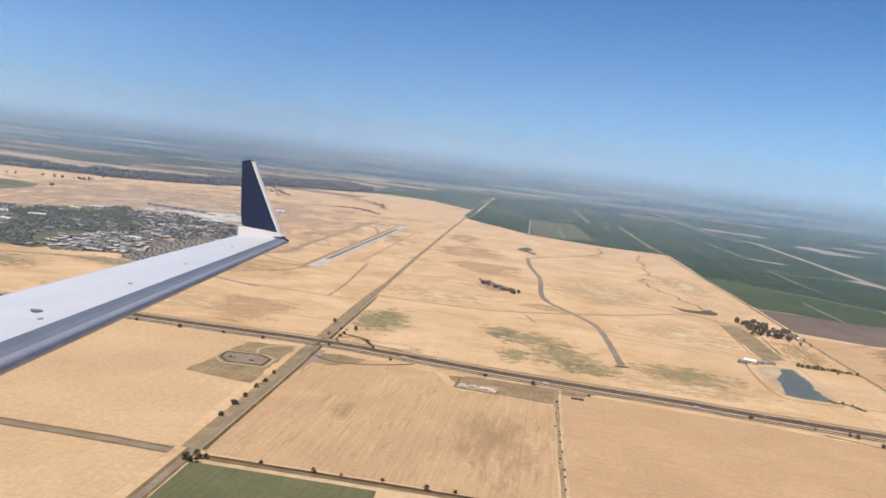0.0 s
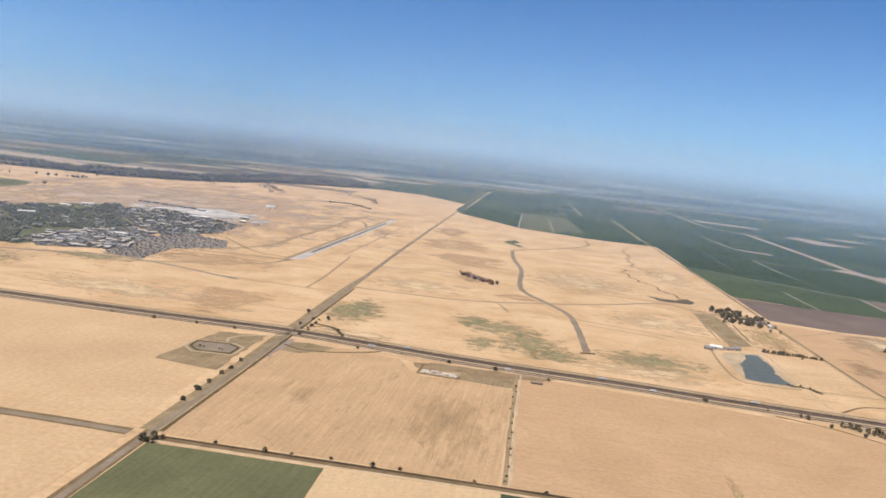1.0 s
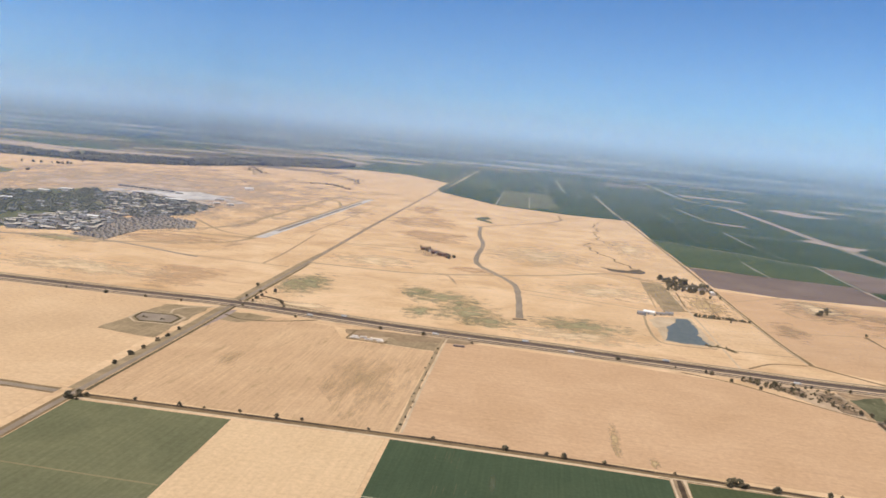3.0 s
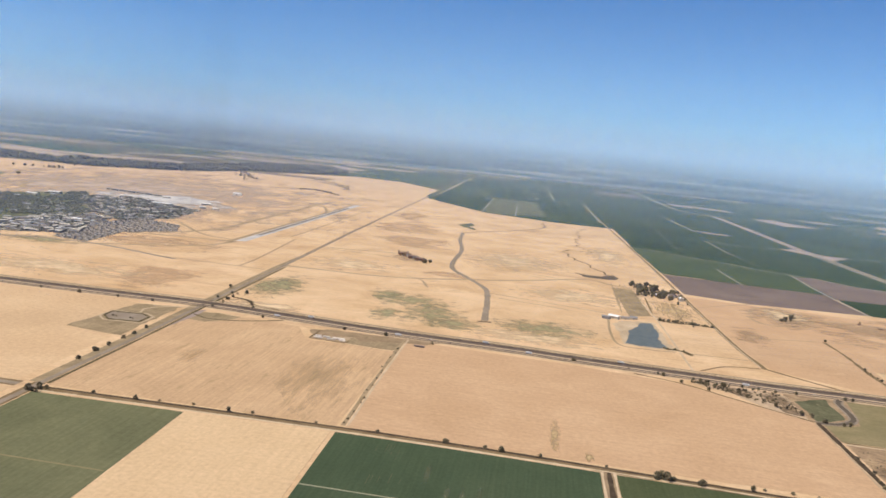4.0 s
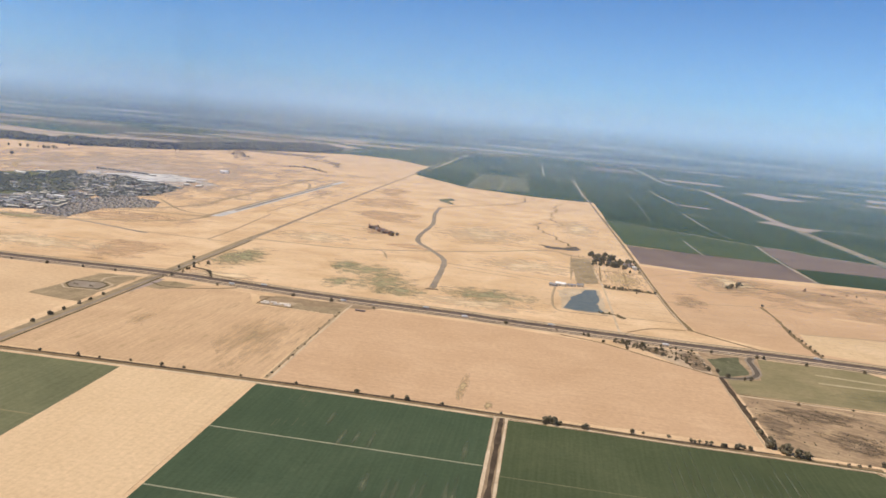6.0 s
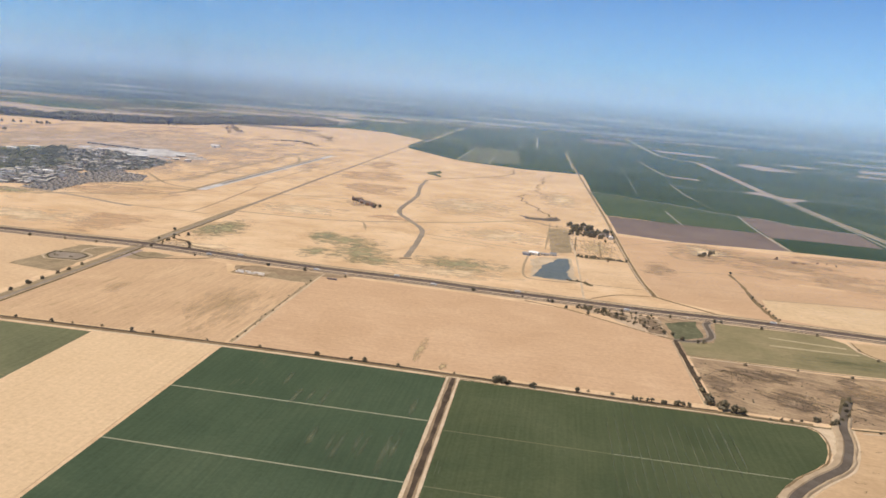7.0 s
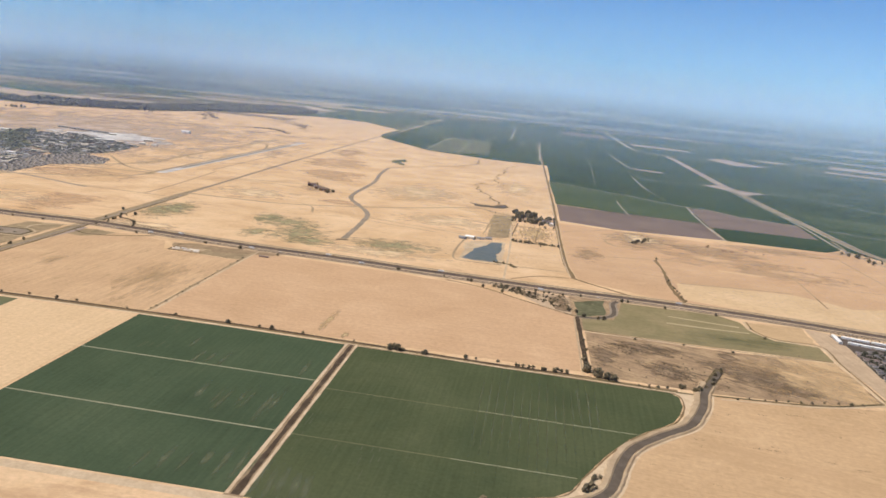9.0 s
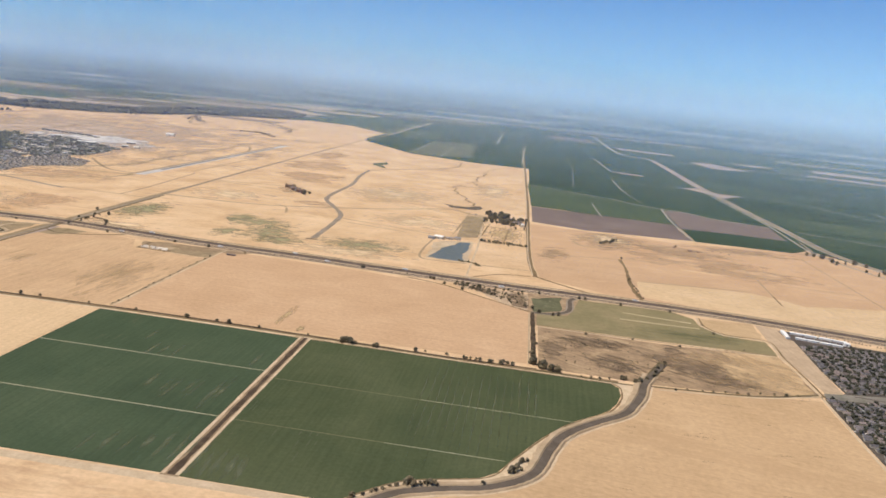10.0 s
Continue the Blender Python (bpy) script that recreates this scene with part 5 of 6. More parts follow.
grow([(286, 172), (291, 175), (294, 178), (296, 180), (299, 182.5), (302, 186), (305, 188), (346, 203.5), (368, 237), (364, 233), (365, 235)], 2.9, "trees on the canal bank", KINDS[:3], 0.4)
grow([(405 + 6 * i, 383 + 1.5 * i) for i in range(4)] + [(470 + 9 * i, 383 + 2.2 * i) for i in range(11)], 1.6, "shrubs along the scrubland edge", BUSH, 1.5)
for _ in range(70):
    k = trng.random() ** 1.6
    grow([(376 + 160 * k, trng.uniform(400, 488))], 0.7, "shrubs of the dry scrubland", BUSH)
grow([(413, 492), (490, 491), (545, 503), (452, 494), (530, 545), (524, 570)], 1.9, "shrubs on the meadow edge", BUSH)
# farmstead grove by the border road
GROVE = "farmstead grove"
for _ in range(46):
    grow([(trng.uniform(288, 325), trng.uniform(1012, 1106))], 6.6, GROVE, KINDS)
for _ in range(34):
    grow([(trng.uniform(328, 354), trng.uniform(980, 1070))], 4.6, GROVE, KINDS)
for i in range(20):
    if i % 5 != 2:
        grow([(297 + 3.1 * i, 860 - 0.3 * i)], 3.0, "trees along the paddock fence", KINDS[:3], 2)
strip("ditch", [(282, 720), (291, 721), (300, 717), (306, 705)], 5, DITCH, 0.23, "dark brushy outflow of the pond", "ditch", wobble=0.4)
strip("ditch", [(296, 860), (308, 855), (332, 857), (359, 854)], 3.5, DITCH, 0.16, "dark hedge bottom along the paddock", "ditch", wobble=0.4)
grow([(296 + 4.2 * i, 859 - 0.3 * i) for i in range(16) if i % 4 != 3], 2.2, "shrubs along the paddock fence", BUSH, 1.5)
grow([(286, 722), (292, 721), (298, 718), (282, 720), (302, 714), (330, 845), (262, 1080), (270, 1074)], 1.6, "shrubs by the farm pond", BUSH, 2)
for x, y in ((-60, 1154), (-52, 1140), (-47, 1148), (-44, 1134), (-48, 1126), (-36, 1118), (-33, 1100), (-22, 1104), (-17, 1096), (-11, 1080), (-13, 1088), (-20, 1090), (-8, 1092)):
    grow([(x + 2, y + 3)], 4.4, "trees of the lone farmstead", KINDS, 4)
grow([(457 + 1.35 * i + 3.0 * math.sin(2.3 * i), 942 + 2.25 * i + 4.0 * math.cos(1.7 * i)) for i in range(20)], 3.4, "trees in the round hollow", KINDS[:3], 2)
grow([(473 + 0.4 * i, 735 - 8.0 * i) for i in range(12)], 1.6, "shrubs along the gully", BUSH, 2)
grow([(767, 1058), (777, 1052), (786, 1010), (797, 1000), (818, 965), (824, 945), (835, 1000), (825, 1020), (808, 1012), (845, 960), (790, 1040), (850, 940)], 6.0, "trees at the highway bend", KINDS, 5)
grow([(578 + 2.9 * i, 600.5 - 0.86 * i) for i in range(40) if i % 9 != 7], 1.35, "small trees along the highway fence", KINDS[:2], 0.3)
grow([(-176, 760), (-162, 730), (-150, 742), (-160, 700), (-168, 705)], 3.4, "trees by the road crossing", KINDS[:3], 2)
grow([(-1196, 1980), (-1189, 1990), (-1180, 1986), (-1172, 1984), (-1186, 2000), (-1429, 2165), (-1239, 1968), (-1230, 1972), (-1265, 1947), (-1096, 1731), (-1100, 1738), (-1267, 2210), (-1196, 2133), (-1171, 2017),
      (-1165, 2010), (-1439, 2146), (-1324, 1926), (-1335, 1918), (-960, 2323), (-948, 2335), (-935, 2330), (-986, 2508)], 6.5, "oaks on the far grassland", KINDS[:3], 6)


def wood(name, label, spots, h, seed, leaf=LEAF):
    """Trees too many to count, as one growth of clumps."""
    rng = random.Random(seed)
    verts, faces = [], []
    ball = bmesh.new()
    bmesh.ops.create_icosphere(ball, subdivisions=1, radius=1)
    bv = [v.co.copy() for v in ball.verts]
    bf = [[v.index for v in f.verts] for f in ball.faces]
    ball.free()
    for x, y in spots:
        hh = h * rng.uniform(0.6, 1.25)
        for _ in range(7):
            r = hh * rng.uniform(0.2, 0.36)
            cx, cy, cz = x + rng.uniform(-0.45, 0.45) * hh, y + rng.uniform(-0.45, 0.45) * hh, hh * rng.uniform(0.25, 0.8)
            n = len(verts)
            for v in bv:
                k = r * rng.uniform(0.75, 1.25)
                verts.append((cx + v.x * k, cy + v.y * k, max(0, cz + v.z * k)))
            faces += [[n + i for i in f] for f in bf]
    me = bpy.data.meshes.new(name)
    me.from_pydata(verts, [], faces)
    me.materials.append(leaf)
    return tagged(new(name, me), label, "trees", kind="stuff")


def within(pts, x, y):
    odd = False
    for (x0, y0), (x1, y1) in zip(pts, pts[1:] + pts[:1]):
        if (y0 > y) != (y1 > y) and x < x0 + (x1 - x0) * (y - y0) / (y1 - y0):
            odd = not odd
    return odd


wr = random.Random(8)
woodland = []
while len(woodland) < 2600:
    x, y = wr.uniform(-2000, -640), wr.uniform(2060, 3560)
    if within(WOODLAND, x, y) and math.sin(x / 47 + y / 90) + math.sin(y / 61 - x / 130) > -1.2:
        woodland.append((x, y))
wood("woods", "dark riverside woods beyond the airfield", woodland, 10, 1)
wood("woods", "dark straggling trees round far farm buildings", [(-890 + 160 * k + wr.uniform(-12, 12), 2640 - 330 * k + wr.uniform(-60, 60)) for k in [wr.random() for _ in range(55)]], 4.5, 9, LEAF_DRY)
for pts, n in ([(-740, 2640), (-650, 2660), (-553, 2575), (-450, 2445)], 45), ([(-612, 2560), (-560, 2520), (-455, 2400), (-430, 2300)], 25):
    wood("woods", "dark low scrub along a dry ridge", [(p.x + wr.uniform(-14, 14), p.y + wr.uniform(-22, 22)) for p in [wr.choice(smooth(pts, 12)) for _ in range(n)]], 3.2, 10, LEAF_DRY)
    strip("ridge", pts, 16, BED, 0.14, "low brown scrubby ridge on the grassland", "ridge", wobble=0.5)
wood("woods", "dark thin wood on the grassland", [(-540 + 146 * k + wr.uniform(-8, 8), 2153 - 95 * k + 60 * math.sin(3 * k) + wr.uniform(-14, 14)) for k in [wr.random() for _ in range(60)]], 4, 2, LEAF_DRY)

# ---- farm buildings ----
wr = random.Random(12)
brush = []
for _ in range(90):
    k = wr.random()
    x, y = (wr.gauss(412, 18), wr.gauss(470, 7)) if k < 0.5 else (wr.gauss(432, 12), wr.gauss(422, 9)) if k < 0.8 else (wr.uniform(440, 500), wr.uniform(398, 465))
    n = wr.randrange(6, 16)
    a = radians(wr.uniform(-36, -12))
    for i in range(n):
        d = wr.uniform(0, n * 0.8)
        brush.append((x + d * math.cos(a) + wr.gauss(0, 0.7), y + d * math.sin(a) + wr.gauss(0, 0.7)))
brush = [(x, y) for x, y in brush if 374 < x < 560 and 394 + max(0, x - 455) * 0.12 < y < 492]
marks = []
for x, y, L in ((398, 263, 3), (457, 353, 6), (481, 360, 7), (503, 368, 16), (471, 305.5, 20), (476, 310, 7), (503, 299, 6), (519, 294, 7), (431, 306, 6), (430, 296, 3), (444, 322, 4), (554, 391, 6), (419, 222, 6), (448, 350, 4), (430, 250, 5), (470, 270, 7), (520, 340, 6), (540, 300, 8), (505, 240, 6), (440, 200, 5), (480, 220, 6), (555, 360, 4)):
    for _ in range(int(L * 2.2)):
        marks.append((x + wr.uniform(-0.5, 0.5) * L, y - 0.05 * L + wr.gauss(0, 0.5)))
wood("weeds", "low brown weeds in streaks over the stubble", marks, 0.32, 15, LEAF_DRY)
wood("brush", "low dark brush in streaks over dry scrubland", brush, 0.55, 14, LEAF_DRY)


def gable(L, W, H, R, roof, wall, label, name="barn", cat="barn", at=(0, 0), turn=0.0, group=""):
    b = thing(name, label, cat, (*at, 0), group)
    b.rotation_euler = (0, 0, radians(turn))
    x, y = L / 2, W / 2
    bm = bmesh.new()
    add_box(bm, -x, -y, 0, x, y, H)
    for s in (-1, 1):
        v = [bm.verts.new((s * x, -y, H)), bm.verts.new((s * x, y, H)), bm.verts.new((s * x, 0, H + R * 0.97))]
        bm.faces.new(v if s > 0 else v[::-1])
    part("wall", bm, wall, b)
    bm = bmesh.new()
    e, t = 0.25, 0.12
    for s in (-1, 1):
        lo, hi = [(-x - e, s * (y + e), H - 0.1), (x + e, s * (y + e), H - 0.1)], [(x + e, 0, H + R), (-x - e, 0, H + R)]
        a = [bm.verts.new(p) for p in lo + hi]
        c = [bm.verts.new((p[0], p[1], p[2] + t)) for p in lo + hi]
        for q in ((a[3], a[2], a[1], a[0]), tuple(c), (a[0], a[1], c[1], c[0]), (a[1], a[2], c[2], c[1]), (a[3], a[0], c[0], c[3])):
            bm.faces.new(q if s < 0 else q[::-1])
    part("roof", bm, roof, b)
    part("door", box(-W * 0.14, -y - 0.06, 0, W * 0.14, -y - 0.005, H * 0.8), GREY, b, "dark wide doorway")
    return b


RUSTY = paint("rusty_brown_wall", (0.20, 0.115, 0.075), 0.85, vary=0.25)
FADED = paint("faded_roof", (0.70, 0.61, 0.50), 0.75, vary=0.15, spec=0.1)
gable(12, 6, 3.0, 1.4, WHITE, CREAM, "white-roofed farm barn beside the pond", at=(243, 842), turn=-20)
gable(9, 5, 2.4, 1.2, GREY, GREY, "dark weathered shed beside a white barn", "shed", "shed", (234, 836), -20)
gable(10, 4.5, 2.2, 0.8, GREY, CREAM, "low grey-roofed farm building", at=(256, 845), turn=-4)
gable(8, 5, 2.4, 1.2, GREY, CREAM, "small grey farm outbuilding", "shed", "shed", (266, 849), -4)
gable(11, 6, 3, 1.6, WHITE, CREAM, "pale farmhouse among trees", "farmhouse", "house", (320, 1022), 4)
gable(12, 6, 3, 1.5, ROOFS[1], CREAM, "brown-roofed farmhouse among trees", "farmhouse", "house", (338, 1030), 4)
gable(10, 6, 3, 1.4, WHITE, CREAM, "white-roofed farm shed by the border road", "shed", "shed", (346, 1012), 90)
gable(9, 5, 2.6, 1.2, GREY, CREAM, "grey-roofed shed in the farmyard", "shed", "shed", (330, 1052), 0)
gable(10, 6, 2.8, 1.4, ROOFS[0], CREAM, "brown-roofed lone farmhouse under trees", "farmhouse", "house", (-28, 1110), 10)
for x, y, L, W, a in ((-52, 1138, 13, 6, 20), (-44, 1128, 9, 6, 95), (-34, 1114, 11, 6, 30), (-20, 1098, 12, 6, 10), (-12, 1086, 8, 5, 90)):
    gable(L, W, 3.6, 1.2, RUSTY, RUSTY, "rusty reddish-brown barn of the lone farmstead", "barn", "barn", (x, y), a, "farmstead barns")
gable(8, 5, 2.5, 1.2, GREY, CREAM, "weathered farm shed under trees", "shed", "shed", (-40, 1124), 0)
for x, y, L in ((564, 987, 5), (583, 970, 8), (594, 968, 6), (617, 985, 4), (812, 1062, 9), (800, 1046, 7), (806, 1075, 6)):
    gable(L * 0.8, 2.4, 1.0, 0.5, RUSTY, RUSTY, "small rusty brown shed on dry rangeland", "shed", "shed", (x, y), 12, "sheds on the rangeland")
grow([(570, 992), (601, 965), (626, 980), (634, 978), (474, 850)], 2.4, "trees on the rangeland", KINDS[:3], 4)
for i, (x, y, L) in enumerate(((-35, 605.5, 6), (-27.5, 605, 7), (-16, 603.5, 13), (-34, 600.5, 10), (-22, 599.5, 9), (-12, 598.8, 7))):
    gable(L * 0.8, 1.4, 0.9, 0.4, FADED, FADED, "long low whitish shed on bare ground", "long_shed", "shed", (x, y), -3, "white sheds by the railway")
for pts in (((-41, 598), (-39, 626)), ((-41, 597), (-8, 594)), ((-8, 594), (-7, 602))):
    strip("berm", list(pts), 1.3, GULLY, 0.4, "low brown berm round the shed yard", "berm", False)
gable(9.5, 1.8, 1.3, 0.4, ROOFS[1], ROOFS[1], "long brown open shed beside a field", "long_shed", "shed", (54, 612), -3, "sheds by the railway")
slab("field", rough_edge([(-41, 597), (-8, 594), (-6, 622), (-38, 630)]), BANK, 0.11, "bare brown ground of the shed yard")
# fenced basin beside the road
BAS = [(-224, 586), (-225, 602), (-198, 605), (-188, 597), (-188, 578), (-214, 575)]
slab("basin", BAS, OLDROAD, 0.16, "grey gravel pad inside a low berm", "pad")
part("berm", sweep_bm(BAS + [BAS[0]], [(-1.1, 0), (-0.4, 0.7), (0.4, 0.7), (1.1, 0)], False), DITCH, new("basin_berm"))
tagged(bpy.data.objects["basin_berm"], "low dark berm round the gravel pad", "berm")
strip("track", [(c[0] * 1.0 + (3 if c[0] > -205 else -3), c[1] + (3 if c[1] > 590 else -3)) for c in BAS + [BAS[0]]], 1.8, DIRT, 0.16, "pale track round the gravel pad", "track", False)
grow([(-216, 588), (-213, 587), (-200, 586), (-197, 585), (-219, 600)], 1.2, "shrubs inside the gravel pad", BUSH, 1)
strip("track", [(-170, 655), (-196, 640), (-206, 625), (-203, 610)], 1.8, DIRT, 0.17, "pale track to the gravel pad", "track")
strip("ditch", [(-158, 716), (-142, 711), (-130, 696), (-118, 674), (-106, 668)], 2.6, TRENCH, 0.17, "dark curved ditch by the crossing", "ditch", wobble=0.3)
grow([(-159, 668), (-157.5, 676), (-156, 684), (-158, 692), (-158.5, 705), (-158, 718), (-158, 732), (-131, 699), (-122, 680)], 2.2, "shrubs along the road ditch", BUSH, 0.8)
strip("track", [(-160, 628), (-140, 618), (-110, 626), (-80, 646)], 2.4, DITCH, 0.17, "dark curved ditch at the field corner", "ditch")

# ---- airfield town ----
GROVES = [(-880, 1340), (-790, 1510), (-612, 1226), (-571, 1035), (-620, 930), (-740, 960), (-850, 1120)]
DARK = [(-770, 1452), (-662, 1490), (-490, 1395), (-480, 1253), (-521, 1156), (-612, 1226)]
ROOFTOPS = [(-640, 1065), (-595, 1199), (-540, 1155), (-500, 985), (-590, 940), (-640, 990)]
LOT = [(-505, 945), (-540, 1118), (-500, 1205), (-431, 1177), (-406, 1112), (-456, 1043), (-450, 935)]
APRON = [(-840, 1550), (-788, 1618), (-663, 1612), (-599, 1672), (-408, 1431), (-492, 1405), (-652, 1495), (-770, 1480)]
br = random.Random(17)


def scatter(pts, n, apart=0.0):
    xs, ys = [p[0] for p in pts], [p[1] for p in pts]
    out, tries = [], 0
    while len(out) < n and tries < n * 30:
        tries += 1
        x, y = br.uniform(min(xs), max(xs)), br.uniform(min(ys), max(ys))
        if within(pts, x, y) and (not apart or all((x - a) ** 2 + (y - b) ** 2 > apart ** 2 for a, b in out)):
            out.append((x, y))
    return out


slab("apron", rough_edge(APRON, 30, 7), APRON_MAT, 0.17, "pale concrete aircraft apron", "apron")
slab("built_up_ground", rough_edge(GROVES, 25, 8), PARK, 0.18, "dull green lawns of the air base", "ground")
slab("built_up_ground", rough_edge(DARK, 25, 8), YARD, 0.19, "grey built-up ground of the air base", "ground")
slab("built_up_ground", rough_edge(ROOFTOPS, 25, 8), YARD, 0.2, "grey built-up ground of the air base", "ground")
slab("built_up_ground", rough_edge([(-1060, 900), (-1080, 1250), (-900, 1330), (-800, 1150), (-740, 950), (-900, 860)], 25, 10), YARD, 0.16, "grey built-up ground of the air base", "ground")
slab("parking_lot", rough_edge(LOT, 20, 3), OLDROAD, 0.21, "grey storage lot full of vehicles", "parking lot")
shapes = []
for i, (L, W, H, R, roof, lab) in enumerate(((11, 4.5, 2.0, 0.6, PALEROOF, "pale-roofed air base building"), (14, 5.5, 2.4, 0.6, GREY, "grey-roofed air base building"),
                                            (8, 4, 2.0, 0.7, ROOFS[1], "brown-roofed air base building"), (15, 6, 2.6, 0.8, CREAM, "tan-roofed air base building"))):
    shapes.append(gable(L, W, H, R, roof, CREAM if roof is not CREAM else GREY, lab, "base_building", "building", (-560 - 22 * i, 1120), 5, "air base buildings"))
for pts, n, apart, pick in ((ROOFTOPS, 105, 11, (0, 1, 1, 2, 3, 3)), (DARK, 100, 13, (1, 1, 2, 3, 0)), (GROVES, 45, 20, (0, 1, 2)), ([(-1050, 910), (-1060, 1240), (-900, 1320), (-810, 1150), (-900, 880)], 40, 20, (0, 1, 2, 3))):
    for x, y in scatter(pts, n, apart):
        copy_thing(shapes[br.choice(pick)], Matrix.Translation((x, y, 0)) @ Matrix.Rotation(radians(br.choice((5, 5, 95, 50))), 4, "Z"))
gable(20, 11, 5, 1.8, WHITE, WHITE, "large white hangar on the airfield", "hangar", "hangar", (-569, 1783), 4)
for x, y, L, W in ((-810, 1428, 24, 10), (-589, 1437, 40, 9), (-568, 1110, 20, 7), (-509, 1445, 12, 7), (-530, 1510, 18, 8), (-858, 1214, 22, 10), (-797, 1221, 26, 10), (-820, 1372, 26, 9), (-787, 1130, 18, 8),
                   (-640, 1560, 16, 8), (-480, 1440, 12, 7), (-700, 1500, 22, 8)):
    gable(L, W, 3.2, 1.0, WHITE, CREAM, "long white hangar of the air base", "hangar", "hangar", (x, y), br.choice((-12, 30, 5)), "air base hangars")
for k in range(13):
    gable(7, 6, 2.6, 0.9, GREY, GREY, "small dark aircraft shelter beside the apron", "aircraft_shelter", "shelter", (-796 + 11 * k, 1604 - 2.2 * k + 3 * (k % 2)), 10, "aircraft shelters")
wood("trees", "grey-green shade trees in a grove painted paler for haze", [p for p in scatter(GROVES, 2900) if math.sin(p[0] / 31) + math.sin(p[1] / 43 + p[0] / 90) > -0.9], 3.2, 4, LEAF_HAZED)
wood("trees", "grey-green shade trees among base buildings painted paler for haze", scatter(DARK, 800) + scatter(ROOFTOPS, 170) + scatter([(-1050, 910), (-1060, 1240), (-900, 1320), (-810, 1150), (-900, 880)], 420), 3.4, 5, LEAF_HAZED)
for pts in ([(-520, 1230), (-700, 1180), (-860, 1150)], [(-560, 950), (-575, 1200), (-640, 1480)], [(-540, 1330), (-800, 1400)], [(-500, 1290), (-620, 1090), (-640, 940)]):
    strip("road", pts, 5, OLDROAD, 0.24, "grey street through the air base", "road", False)
strip("road", [(-300, 885), (-463, 930), (-640, 880), (-900, 780)], 6, OLDROAD, 0.18, "grey perimeter road of the air base")
for pts in ([(-640, 880), (-520, 890), (-540, 780), (-680, 770)], [(-560, 930), (-440, 950), (-450, 880), (-540, 880)]):
    patch(pts, OLIVE, GREENING, 0.06)
slab("field", rough_edge([(-1340, 1620), (-1081, 1530), (-1090, 1663), (-1137, 1740), (-1400, 1760)], 40, 10), CROP_DULL, 0.08, "irrigated green field beyond the base")


def parked(name, label, spots, L, W, H, mat, turn):
    verts, faces = [], []
    c, s = math.cos(turn), math.sin(turn)
    for x, y in spots:
        for (l, w, z0, z1) in ((L, W, 0.1, H * 0.6), (L * 0.6, W * 0.85, H * 0.6, H)):
            n = len(verts)
            for z in (z0, z1):
                for dx, dy in ((-l, -w), (l, -w), (l, w), (-l, w)):
                    verts.append((x + (dx * c - dy * s) / 2, y + (dx * s + dy * c) / 2, z))
            faces += [[n + i for i in q] for q in ((4, 5, 6, 7), (0, 1, 5, 4), (1, 2, 6, 5), (2, 3, 7, 6), (3, 0, 4, 7))]
    me = bpy.data.meshes.new(name)
    me.from_pydata(verts, [], faces)
    me.materials.append(mat)
    return tagged(new(name, me), label, "vehicles", kind="stuff")


low = scatter(DARK, 170, 6) + scatter(ROOFTOPS, 110, 6)
br.shuffle(low)
for k, mt, word in ((0, GREY, "grey"), (1, CREAM, "tan"), (2, ROOFS[1], "brown")):
    parked("low_buildings", word + " low flat-roofed buildings of the air base", low[k::3], 7.5, 4.0, 2.0, mt, 0.09 + 1.57 * (k % 2))
lot = [(-545 + 5.2 * i + 0.3 * j + br.uniform(-0.9, 0.9), 930 + 4.2 * j + br.uniform(-1, 1)) for i in range(27) for j in range(66)]
lot = [(x, y) for x, y in lot if within(LOT, x, y) and br.random() < 0.7]
for m, nm, part_of in ((FADED, "pale", lot[0::3]), (GREY, "grey", lot[1::3]), (CREAM, "tan", lot[2::3])):
    parked("parked_vehicles", nm + " vehicles parked in close rows", part_of, 3.4, 1.7, 1.6, m, 0.1)

# ---- housing estate ----
slab("built_up_ground", [(598, 572), (599, 480), (600, 425), (583, 419), (579, 404), (578, 330), (578, 270), (578, 100), (1000, 60), (1000, 490), (700, 556)], ESTATE, 0.08, "grey streets and yards of the housing estate", "ground")
slab("park", [(582, 419), (640, 431), (720, 440), (720, 426), (640, 417), (581, 405)], YARD, 0.13, "dry green belt across the housing estate", "park")


